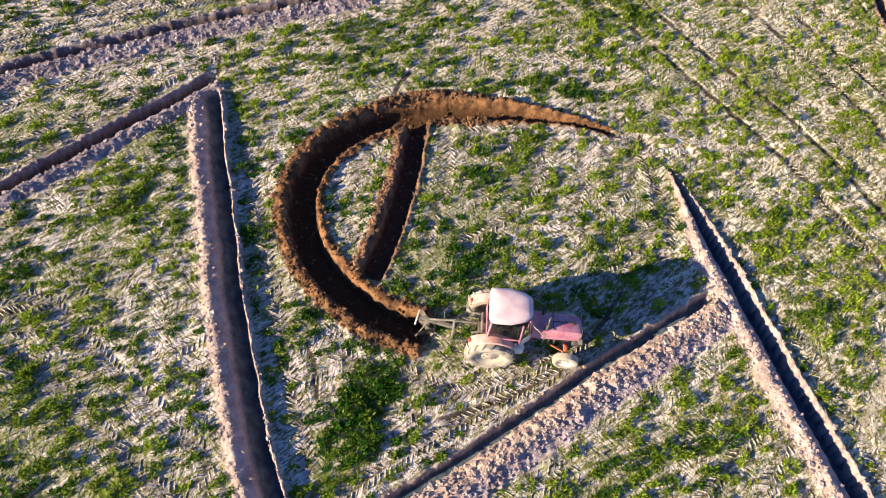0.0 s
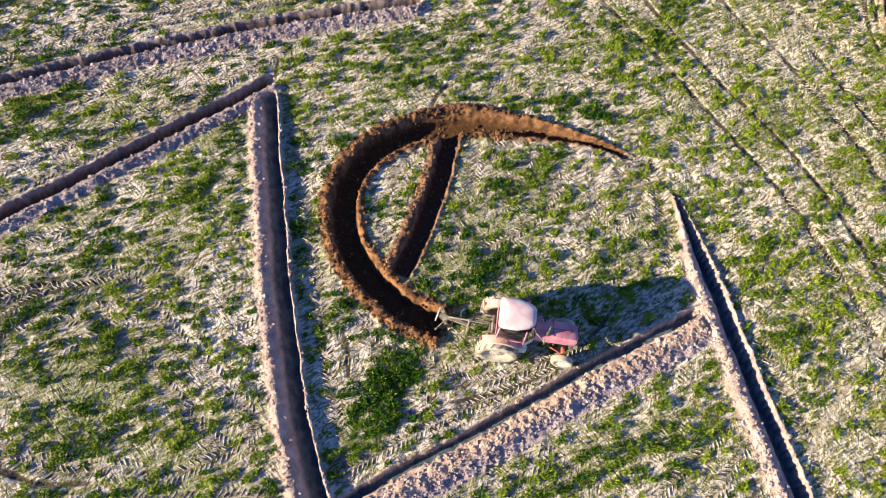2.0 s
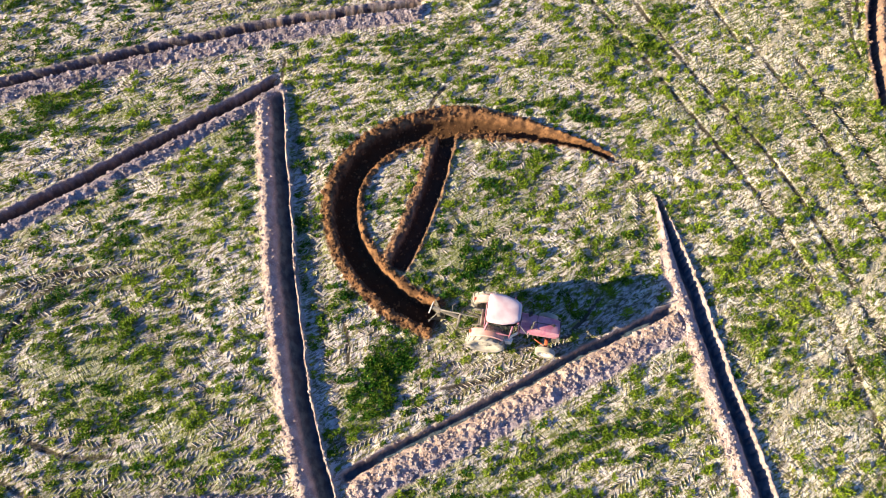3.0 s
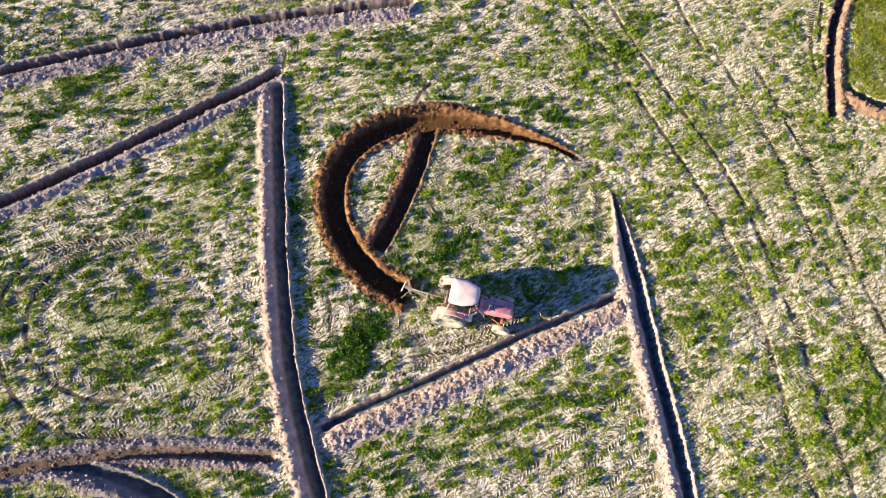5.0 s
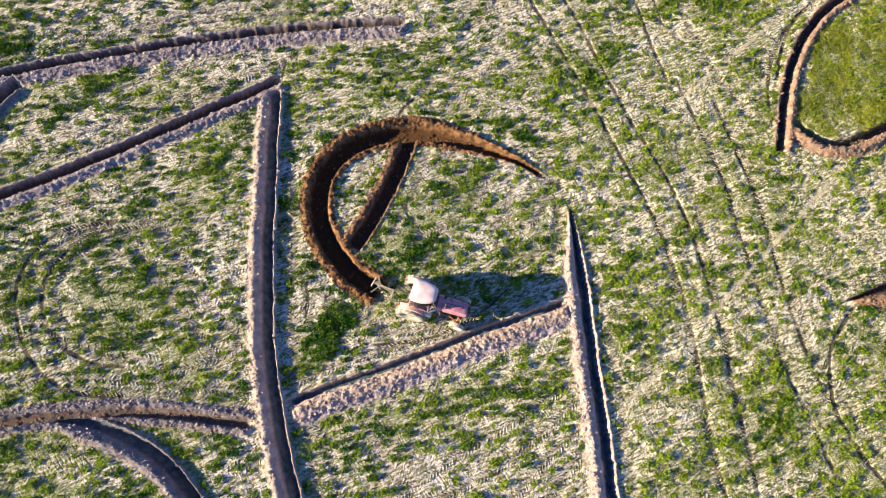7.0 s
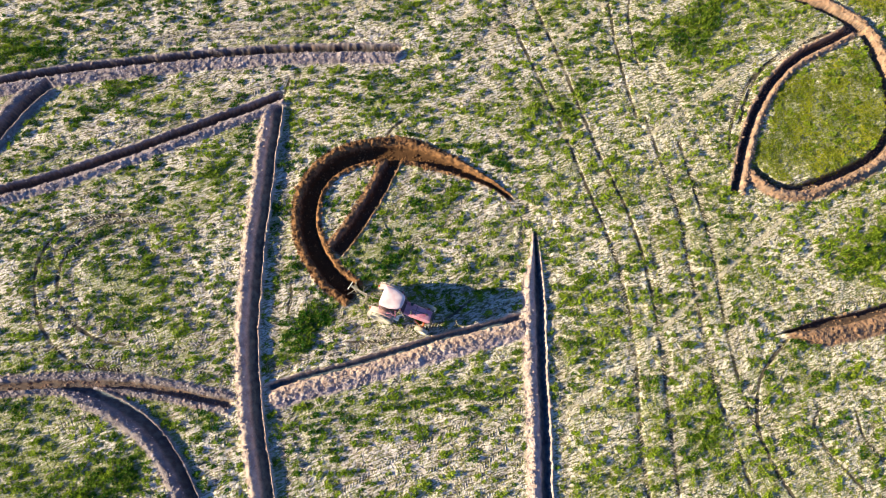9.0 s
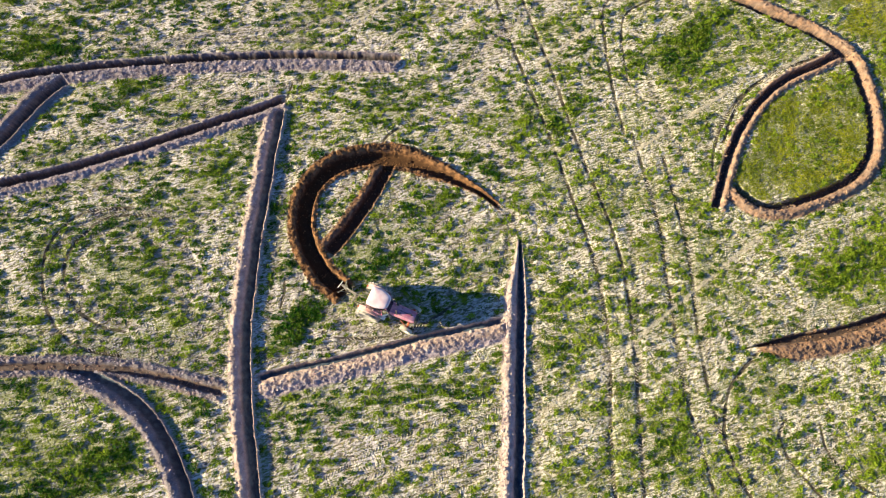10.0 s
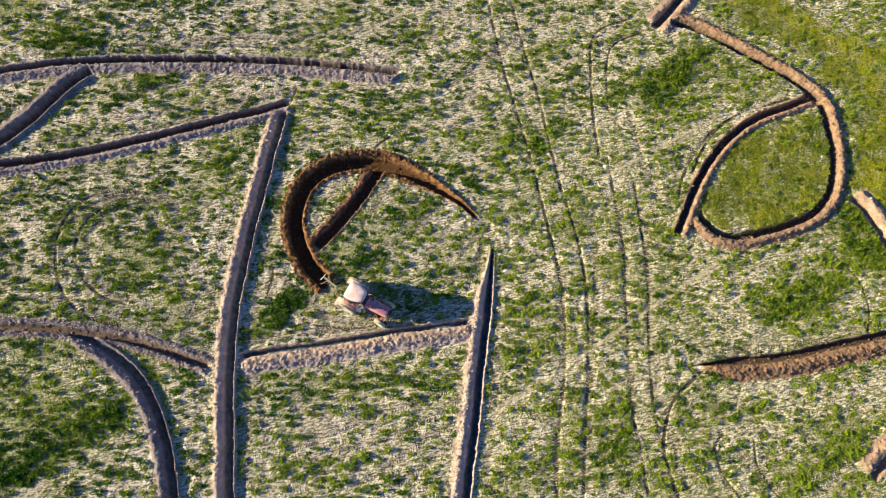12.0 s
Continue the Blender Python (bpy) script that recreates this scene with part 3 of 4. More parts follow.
def spots(x, y, some, soft):
    out, ragged = np.zeros_like(x), 1.55 - 1.1 * fbm(x, y, 1.3, 3, 67)
    for cx, cy, a, b, turn, *power in some:
        c, s = math.cos(radians(turn)), math.sin(radians(turn))
        u, v = (x - cx) * c + (y - cy) * s, -(x - cx) * s + (y - cy) * c
        out = np.maximum(out, (power[0] if power else 1.0) * step(-np.sqrt((u / a) ** 2 + (v / b) ** 2) * ragged, -1 - soft, -1 + soft))
    return out


def greenness(x, y):
    c, s = math.cos(radians(32)), math.sin(radians(32))
    u, v = x * c + y * s, -x * s + y * c
    return np.clip(0.14 + 0.12 * step(x, 4, 16) + 0.26 * step(-x, 7, 14) * step(-y, -1, 5) + 1.5 * (fbm(u / 2.2, v, 1.7, 3, 21) - 0.36) + spots(x, y, LUSH, 0.45) + 0.6 * spots(x, y, SWARD, 0.25), 0, 1)


# ---- the ground, one sheet to the horizon ----
def axis(*stretches):
    """Places along one axis: stretches of (start, end, gap), then ever wider gaps to the horizon on both sides."""
    near = np.concatenate([np.arange(lo, hi, gap) for lo, hi, gap in stretches])
    far = np.cumsum(0.4 * 1.34 ** np.arange(0, 32))
    far = far[far < 2600]
    return np.r_[(stretches[0][0] - far)[::-1], near, stretches[-1][1] + far]


AX = axis((-33, 38, 0.19))
AY = axis((-25, 37, 0.19))


def mesh_object(name, verts, faces, material, sides, attributes=(), parent=None):
    """A mesh from arrays: verts (n, 3), faces (m, sides), attributes (name, values per vertex)."""
    me = bpy.data.meshes.new(name)
    me.vertices.add(len(verts))
    me.vertices.foreach_set("co", np.ascontiguousarray(verts, np.float32).ravel())
    me.loops.add(faces.size)
    me.loops.foreach_set("vertex_index", np.ascontiguousarray(faces, np.int32).ravel())
    me.polygons.add(len(faces))
    me.polygons.foreach_set("loop_start", np.arange(0, faces.size, sides, dtype=np.int32))
    for key, values in attributes:
        a = me.attributes.new(key, "FLOAT", "POINT")
        a.data.foreach_set("value", np.ascontiguousarray(values, np.float32))
    me.update(calc_edges=True)
    me.polygons.foreach_set("use_smooth", np.zeros(len(faces), bool))
    me.materials.append(material)
    ob = new(name, me)
    ob.parent = parent
    return ob


def build_ground(parts=3):
    """The ground: a grid, its cells parted once more along furrows and wheel tracks. A finer edge beside a coarse cell stays on that cell's edge."""
    nx, ny = len(AX), len(AY)
    cx, cy = (g.ravel() for g in np.meshgrid((AX[1:] + AX[:-1]) / 2, (AY[1:] + AY[:-1]) / 2, indexing="ij"))
    fine = np.zeros(len(cx), bool)
    for name in FURROWS:
        fine[beside(*LINES[name], cx, cy, 1.25)[0]] = True
    for line, width, depth in TRACKS:
        if width < 0.23:
            fine[beside(*smooth_line(line, 0.5), cx, cy, 0.3)[0]] = True
    fine = fine.reshape(nx - 1, ny - 1)
    wide = ny * parts
    # lattice numbers of all corners that are used
    ci, cj = np.nonzero(~fine)
    quad = lambda i, j, s: np.stack([i * wide + j, (i + s) * wide + j, (i + s) * wide + j + s, i * wide + j + s], -1)
    coarse = quad(ci * parts, cj * parts, parts)
    fi, fj = np.nonzero(fine)
    small = np.concatenate([quad(fi * parts + a, fj * parts + b, 1) for a in range(parts) for b in range(parts)])
    ids, faces = np.unique(np.concatenate([coarse, small]), return_inverse=True)
    faces = faces.reshape(-1, 4)
    li, lj = ids // wide, ids % wide
    i, a, j, b = li // parts, li % parts, lj // parts, lj % parts
    up = lambda arr, k: arr[np.minimum(k + 1, len(arr) - 1)]
    x = AX[i] + (up(AX, i) - AX[i]) * a / parts
    y = AY[j] + (up(AY, j) - AY[j]) * b / parts
    at = relief(x, y)
    z = at["z"]
    framed = np.zeros((nx + 1, ny + 1), bool)
    framed[1:nx, 1:ny] = fine
    rim_x = (a == 0) & (b > 0) & ~(framed[i, j + 1] & framed[i + 1, j + 1])
    rim_y = (b == 0) & (a > 0) & ~(framed[i + 1, j] & framed[i + 1, j + 1])
    for rim, share, far in ((rim_x, b / parts, parts), (rim_y, a / parts, parts * wide)):
        k = np.flatnonzero(rim)
        low = ids[k] - (b[k] if far == parts else a[k] * wide)
        z0, z1 = z[np.searchsorted(ids, low)], z[np.searchsorted(ids, low + far)]
        z[k] = z0 * (1 - share[k]) + z1 * share[k]
    ob = mesh_object("ground", np.stack([x, y, z], -1), faces, GROUND, 4, [(key, at[key]) for key in ("soil", "fresh", "green", "tan", "cut", "dry", "rut")])
    ob.data.polygons.foreach_set("use_smooth", np.ones(len(faces), bool))
    return tagged(ob, "dry pale field with weeds, wheel tracks and ploughed furrows", "field", kind="structure")


ground = build_ground()

RNG = np.random.RandomState(11)


def scatter(name, shapes, x, y, z, size, tall, material, attributes, label, category):
    """Many small shapes in one mesh: each place takes one of the shapes, turned, scaled and sunk a little."""
    turn, pick = RNG.rand(len(x)) * 2 * np.pi, RNG.randint(0, len(shapes), len(x))
    verts, faces, values, base = [], [], [[] for _ in attributes], 0
    for n, (v, f) in enumerate(shapes):
        k = np.flatnonzero(pick == n)
        c, s = np.cos(turn[k])[:, None], np.sin(turn[k])[:, None]
        px = (v[:, 0] * c - v[:, 1] * s) * size[k, None] + x[k, None]
        py = (v[:, 0] * s + v[:, 1] * c) * size[k, None] + y[k, None]
        pz = v[:, 2] * tall[k, None] + z[k, None]
        verts.append(np.stack([px, py, pz], -1).reshape(-1, 3))
        faces.append((f[None] + (base + np.arange(len(k)) * len(v))[:, None, None]).reshape(-1, f.shape[1]))
        for out, (_, a) in zip(values, attributes):
            out.append(np.repeat(a[k], len(v)))
        base += len(k) * len(v)
    ob = mesh_object(name, np.concatenate(verts), np.concatenate(faces), material, shapes[0][1].shape[1], [(key, np.concatenate(out)) for (key, _), out in zip(attributes, values)])
    return tagged(ob, label, category, kind="stuff")


# ---- clods along the furrows ----
def clod_shape():
    """An uneven, angular lump with six sides."""
    v = np.array([(x, y, z) for x in (-1, 1) for y in (-1, 1) for z in (-1, 1)], float) * RNG.uniform(0.35, 1.15, (8, 3))
    return v, np.array([[0, 1, 3, 2], [4, 6, 7, 5], [0, 4, 5, 1], [2, 3, 7, 6], [0, 2, 6, 4], [1, 5, 7, 3]])


CLOD_SHAPES = [clod_shape() for _ in range(8)]


def furrow_clods(name, f):
    line, along = LINES[name]
    count = int(f["clods"] * along[-1] * 3)
    u = RNG.rand(count) * along[-1]
    ridge = np.array(f["ridges"])
    weight = ridge[:, 2] * ridge[:, 1]
    r = ridge[RNG.choice(len(ridge), count, p=weight / weight.sum())]
    s = r[:, 0] + RNG.randn(count) * r[:, 1] * 0.85 + np.sign(r[:, 0]) * np.abs(RNG.randn(count)) * 0.12
    loose = RNG.rand(count) < 0.25
    s = np.where(loose & ((f["fresh"] > 0.35) | ("soft" in f)), RNG.uniform(f["soil"][0], f["soil"][1], count), s)
    x0, y0 = np.interp(u, along, line[:, 0]), np.interp(u, along, line[:, 1])
    x1, y1 = np.interp(u + 0.1, along, line[:, 0]), np.interp(u + 0.1, along, line[:, 1])
    x2, y2 = np.interp(u - 0.1, along, line[:, 0]), np.interp(u - 0.1, along, line[:, 1])
    tx, ty = x1 - x2, y1 - y2
    length = np.hypot(tx, ty) + 1e-9
    x, y = x0 - ty / length * s, y0 + tx / length * s
    at = relief(x, y)
    keep = (np.abs(x) < 38) & (y > -24) & (y < 34) & (at["soil"] > 0.2) & ((at["cut"] < 0.3 + f.get("moist", 0)) | (f["fresh"] > 0.35))
    x, y, z, fresh, tan = x[keep], y[keep], at["z"][keep], at["fresh"][keep], at["tan"][keep]
    size = np.clip((0.024 if f["tan"] > 0.3 else 0.020) * np.exp(RNG.randn(len(x)) * 0.5), 0.011, 0.085)
    old = f["fresh"] < 0.5
    scatter("soil_clods", CLOD_SHAPES, x, y, z + size * 0.2, size, size, CLODS, [("fresh", fresh), ("tan", tan)],
            "dry greyish clods of earth heaped along a furrow" if old else "fresh moist brown clods of earth along a furrow", "soil clods")


for name, f in FURROWS.items():
    furrow_clods(name, f)


# ---- tread marks of the tractor tyres ----
def tread_marks():
    verts, faces, base = [], [], 0
    for line, width, depth in TRACKS + OLD_PASSES:
        if width < 0.23:
            continue
        line, along = smooth_line(line, 0.165)
        if len(line) < 6:
            continue
        t = np.gradient(line, axis=0)
        t /= np.linalg.norm(t, axis=1)[:, None]
        left = np.stack([-t[:, 1], t[:, 0]], 1)
        worn = 1 - step(vnoise(line[:, 0], line[:, 1], 0.9, 88), 0.20, 0.45) * (1.0 if depth > 0.025 else 0.8)
        for n, (p, d, l) in enumerate(zip(line, t, left)):
            for side in (-1, 1):
                if RNG.rand() < (0.05 + 0.45 * worn[n] if depth > 0.025 else 0.12 + 0.75 * worn[n]):
                    continue
                # a lug's print: a low slanting ridge of pressed soil from the middle outwards
                a = p + l * side * width * 0.06
                b = p + l * side * width * RNG.uniform(0.5, 0.62) - d * RNG.uniform(0.13, 0.18)
                w, h = d * RNG.uniform(0.028, 0.044), RNG.uniform(0.6, 1.3) * (0.034 if depth > 0.025 else 0.030)
                q = np.array([a - w, a + w, b + w, b - w, a * 0.85 + b * 0.15, a * 0.1 + b * 0.9])
                verts.append(np.c_[q, [0, 0, 0, 0, h, h]])
                faces.append(np.array([[0, 1, 4, 4], [1, 2, 5, 4], [2, 3, 5, 5], [3, 0, 4, 5]]) + base)
                base += 6
    v = np.concatenate(verts)
    at = relief(v[:, 0], v[:, 1])
    v[:, 2] += at["z"] - 0.008
    f = np.concatenate(faces)
    tri = np.concatenate([f[:, [0, 1, 2]], f[f[:, 2] != f[:, 3]][:, [0, 2, 3]]])
    soil = at["soil"]
    ok = (soil[tri] < 0.25).all(1)
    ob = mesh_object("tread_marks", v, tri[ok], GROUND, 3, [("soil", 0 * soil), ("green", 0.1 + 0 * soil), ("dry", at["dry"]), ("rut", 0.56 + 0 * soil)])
    tagged(ob, "chevron tyre prints pressed into dry pale soil", "tyre tracks", kind="stuff")


tread_marks()


# ---- weeds, sward and straw ----
def tuft_shape(leaves, spread, rise, wide):
    """A tuft of pointed leaves that lean outwards from one root."""
    v, f = [], []
    for n in range(leaves):
        a, out, up = RNG.rand() * 2 * np.pi, RNG.uniform(0.35, 1) * spread, RNG.uniform(0.5, 1) * rise
        d, l = np.array([math.cos(a), math.sin(a), 0]), np.array([-math.sin(a), math.cos(a), 0])
        root = np.array([RNG.uniform(-1, 1), RNG.uniform(-1, 1), 0]) * 0.35 * spread
        w = wide * RNG.uniform(0.7, 1.3)
        low = root + d * out * 0.25 + np.array([0, 0, up * RNG.uniform(0.3, 0.8)])
        v += [low - l * w, low + l * w, root + d * out + np.array([0, 0, up])]
        f += [[3 * n, 3 * n + 1, 3 * n + 2]]
    return np.array(v), np.array(f)


def sow(count, x0, x1, y0, y1):
    return RNG.uniform(x0, x1, count), RNG.uniform(y0, y1, count)


def picked(at, x, y, keep):
    return x[keep], y[keep], {key: values[keep] for key, values in at.items()}


def patches(x, y):
    return 0.6 * vnoise(x, y, 0.40, 31) + 0.4 * vnoise(x, y, 0.9, 33)


SWATHS = [((-5.64, 13.8), (-3.35, 16.89)), ((0.21, 14.54), (2.37, 17.08)), ((14.2, -2.1), (21.49, 7.38)), ((10.7, -6.34), (12.98, -3.76)), ((5.99, 14.13), (9.59, 18.85)), ((12.9, 9.9), (17.71, 15.45)), ((-8.26, 12.86), (-4.12, 16.8)), ((19.8, 16.9), (23.0, 20.3))]


def off_swaths(x, y):
    """0 on the raked swaths, 1 away from them."""
    out = np.ones_like(x)
    for ends in SWATHS:
        line, along = smooth_line(ends, 1.0)
        k, s, u, over = beside(line, along, x, y, 0.4)
        out[k] = np.minimum(out[k], step(np.abs(s), 0.06, 0.2))
    return out


def drilled(gap, row, jitter, lie=radians(33)):
    """Places along old drill rows over the whole field, shaken out of line."""
    u, v = (g.ravel() for g in np.meshgrid(np.arange(-48, 48, gap), np.arange(-48, 48, row)))
    u, v = u + RNG.uniform(-jitter, jitter, len(u)) * gap, v + RNG.uniform(-jitter, jitter, len(u)) * row
    v = v + 0.5 * fbm(u, v, 2.5, 2, 95)
    x, y = u * math.cos(lie) - v * math.sin(lie), u * math.sin(lie) + v * math.cos(lie)
    keep = (x > -31) & (x < 36) & (y > -22) & (y < 32)
    return x[keep], y[keep]


def streaks(x, y, size, shift, lie=radians(33)):
    """Noise drawn out along the old drill rows."""
    u, v = x * math.cos(lie) + y * math.sin(lie), y * math.cos(lie) - x * math.sin(lie)
    return fbm(u / 2.6, v, size, 3, shift)


def weeds():
    """Domed clumps of leaves, drawn out along the old drill rows; green in the west and yellower in the east."""
    shapes = [tuft_shape(9, 1.0, 1.0, 0.17) for _ in range(16)]
    cx, cy = drilled(0.30, 0.38, 0.6)
    dx, dy = drilled(0.30, 0.30, 0.5)
    keep = RNG.rand(len(dx)) < 0.8 * spots(dx, dy, LUSH, 0.5)
    cx, cy = np.r_[cx, dx[keep]], np.r_[cy, dy[keep]]
    at = relief(cx, cy)
    deep = spots(cx, cy, LUSH, 0.5)
    chance = np.clip(0.44 + 0.20 * step(at["green"], 0.1, 0.7) - 0.04 * step(cx, 4, 14) - 0.40 * spots(cx, cy, SWARD, 0.25) + 1.25 * (streaks(cx, cy, 0.8, 37) - 0.5) + 0.6 * deep, 0, 1)
    chance = chance * (1 - step(at["soil"], 0.02, 0.2)) * (1 - 0.92 * step(at["rut"], 0.25, 0.75)) * off_swaths(cx, cy)
    keep = RNG.rand(len(cx)) < chance
    cx, cy, deep = cx[keep], cy[keep], deep[keep]
    reach = np.clip(0.112 * np.exp(RNG.randn(len(cx)) * 0.5), 0.05, 0.30) * (1 + 0.3 * deep)
    tone = np.clip(0.30 + 0.46 * step(cx, -6, 16) - 0.32 * deep + 1.2 * (fbm(cx, cy, 2.6, 2, 51) - 0.5) + RNG.randn(len(cx)) * 0.25, 0, 1)
    k = np.repeat(np.arange(len(cx)), np.clip(reach * 80, 3, 20).astype(int))
    r, turn = np.sqrt(RNG.rand(len(k))), RNG.rand(len(k)) * 2 * np.pi
    along, across = r * np.cos(turn) * reach[k] * 1.5, r * np.sin(turn) * reach[k] * 0.72
    lie = radians(32) + RNG.randn(len(cx))[k] * 0.4
    x, y = cx[k] + along * np.cos(lie) - across * np.sin(lie), cy[k] + along * np.sin(lie) + across * np.cos(lie)
    at = relief(x, y)
    keep = (at["soil"] < 0.25) & (at["rut"] < 0.75)
    x, y, k, r = x[keep], y[keep], k[keep], r[keep]
    size = RNG.uniform(0.09, 0.165, len(x)) * (1.1 - 0.25 * r)
    tall = (0.06 + 0.7 * reach[k]) * RNG.uniform(0.7, 1.4, len(x)) * (1.2 - 0.7 * r)
    scatter("weeds", shapes, x, y, at["z"][keep] - 0.01, size, tall, WEED, [("tone", np.clip(tone[k] + RNG.randn(len(x)) * 0.10, 0, 1))], "low green and yellow-green weeds in clumps on dry soil", "weeds")


def olive_grass():
    """Single half-dry tufts in rows between the clumps."""
    shapes = [tuft_shape(6, 1.0, 1.0, 0.19) for _ in range(10)]
    x, y = drilled(0.20, 0.25, 0.5)
    at = relief(x, y)
    clear = (1 - step(at["soil"], 0.05, 0.3)) * (1 - 0.7 * at["rut"]) * off_swaths(x, y)
    x, y, at = picked(at, x, y, RNG.rand(len(x)) < clear * (0.72 + 0.28 * step(x, 2, 14)) * (0.55 + 0.45 * step(patches(x, y), 0.3 - 0.15 * step(x, 2, 14), 0.55)))
    size = np.clip((0.085 + 0.025 * step(x, 2, 14)) * np.exp(RNG.randn(len(x)) * 0.35), 0.04, 0.18)
    tone = np.clip(fbm(x, y, 1.4, 2, 85) * 1.7 - 0.45 + 0.3 * step(x, 0, 14) + RNG.randn(len(x)) * 0.2, 0, 1)
    scatter("half_dry_grass", shapes, x, y, at["z"] - 0.01, size, size * RNG.uniform(0.7, 1.3, len(x)), OLIVE, [("tone", tone)], "half-dry olive grass tufts on pale soil", "grass")


def sward():
    shapes = [tuft_shape(6, 1.0, 0.75, 0.16) for _ in range(6)]
    x, y = sow(190000, 14, 36, 5, 32)
    at = relief(x, y)
    chance = spots(x, y, SWARD, 0.25) * (1 - at["soil"]) * (0.22 + 0.63 * step(fbm(x, y, 0.7, 2, 63), 0.32, 0.60))
    x, y, at = picked(at, x, y, RNG.rand(len(x)) < chance)
    size = RNG.uniform(0.06, 0.13, len(x))
    tone = np.clip(fbm(x, y, 1.5, 3, 61) * 2.0 - 0.5 + RNG.randn(len(x)) * 0.09, 0, 1)
    scatter("grass", shapes, x, y, at["z"] - 0.01, size, size, GRASS, [("tone", tone)], "short yellow-green grass sward", "grass")


def straw():
    shapes = [tuft_shape(6, 1.0, 0.8, 0.085) for _ in range(8)]
    x, y = sow(40000, -31, 36, -22, 32)
    x2, y2 = sow(12000, -13, 12, -12, 12)
    x, y = np.r_[x, x2], np.r_[y, y2]
    at = relief(x, y)
    chance = (1 - at["soil"]) * (0.4 + 0.6 * step(x, 4, 14)) * (1 - 0.5 * at["green"]) * step(vnoise(x, y, 0.5, 71), 0.2, 0.6) * (1 - 0.8 * at["rut"])
    keep = RNG.rand(len(x)) < chance
    x, y = x[keep], y[keep]
    # thin straight swaths of raked straw
    for (ax, ay), (bx, by) in SWATHS:
        u = RNG.rand(int(110 * math.hypot(bx - ax, by - ay)))
        x, y = np.r_[x, ax + (bx - ax) * u + RNG.randn(len(u)) * 0.045], np.r_[y, ay + (by - ay) * u + RNG.randn(len(u)) * 0.045]
    size = RNG.uniform(0.07, 0.14, len(x))
    scatter("straw", shapes, x, y, relief(x, y)["z"] - 0.005, size, size * 0.35, STRAW, [("tone", RNG.rand(len(x)))], "bleached dry straw and stubble tufts", "straw")


weeds()
olive_grass()
sward()
straw()


# ---- shaping helpers for made things ----
def finish(bm, name, material, parent=None, smooth=False, label=""):
    bmesh.ops.recalc_face_normals(bm, faces=bm.faces)
    me = bpy.data.meshes.new(name)
    bm.to_mesh(me)
    bm.free()
    me.materials.append(material)
    if smooth:
        me.polygons.foreach_set("use_smooth", np.ones(len(me.polygons), bool))
        me.set_sharp_from_angle(angle=radians(38))
    ob = new(name, me)
    ob.parent = parent
    return tagged(ob, label) if label else ob


def part(name, bm, material, parent, label="", smooth=True):
    return finish(bm, name, material, parent, smooth, label)


def thing(name, m, label, category, group=""):
    ob = new(name)
    ob.matrix_world = m
    return tagged(ob, label, category, group)


def box(bm, lo, hi, bevel=0.0, taper=None):
    """A box from corner to corner, its edges rounded; taper: scale of the top in x and y."""
    made = bmesh.ops.create_cube(bm, size=1.0)["verts"]
    mid, size = [(a + b) / 2 for a, b in zip(lo, hi)], [b - a for a, b in zip(lo, hi)]
    for v in made:
        k = taper if taper and v.co.z > 0 else (1, 1)
        v.co = Vector((mid[0] + v.co.x * size[0] * k[0], mid[1] + v.co.y * size[1] * k[1], mid[2] + v.co.z * size[2]))
    if bevel:
        bmesh.ops.bevel(bm, geom=list({e for v in made for e in v.link_edges}), offset=bevel, segments=2, affect="EDGES", profile=0.5)
    return bm


def rod(bm, a, b, r, sides=8, r2=None):
    a, b = Vector(a), Vector(b)
    m = Matrix.Translation((a + b) / 2) @ (b - a).to_track_quat("Z", "Y").to_matrix().to_4x4()
    bmesh.ops.create_cone(bm, cap_ends=True, segments=sides, radius1=r, radius2=r if r2 is None else r2, depth=(b - a).length, matrix=m)
    return bm


def beam(bm, a, b, w, h, bevel=0.01):
    """A square bar between two places."""
    a, b = Vector(a), Vector(b)
    before = set(bm.verts)
    box(bm, (-w / 2, -h / 2, -(b - a).length / 2), (w / 2, h / 2, (b - a).length / 2), bevel)
    m = Matrix.Translation((a + b) / 2) @ (b - a).to_track_quat("Z", "Y").to_matrix().to_4x4()
    for v in set(bm.verts) - before:
        v.co = m @ v.co
    return bm


def lathe(bm, profile, sides=28):
    """A ring round the y axis from a profile of (radius, y)."""
    rings = []
    for k in range(sides):
        a = 2 * math.pi * k / sides
        rings.append([bm.verts.new((r * math.cos(a), y, r * math.sin(a))) for r, y in profile])
    for k in range(sides):
        p, q = rings[k], rings[(k + 1) % sides]
        for n in range(len(profile) - 1):
            bm.faces.new((p[n], p[n + 1], q[n + 1], q[n]))
    return bm


def pane(bm, corners, thick):
    """A flat plate with thickness from corners in order."""
    c = [Vector(p) for p in corners]
    n = (c[1] - c[0]).cross(c[2] - c[0]).normalized() * thick / 2
    a, b = [bm.verts.new(p - n) for p in c], [bm.verts.new(p + n) for p in c]
    bm.faces.new(a[::-1]), bm.faces.new(b)
    for k in range(len(c)):
        j = (k + 1) % len(c)
        bm.faces.new((a[k], a[j], b[j], b[k]))
    return bm


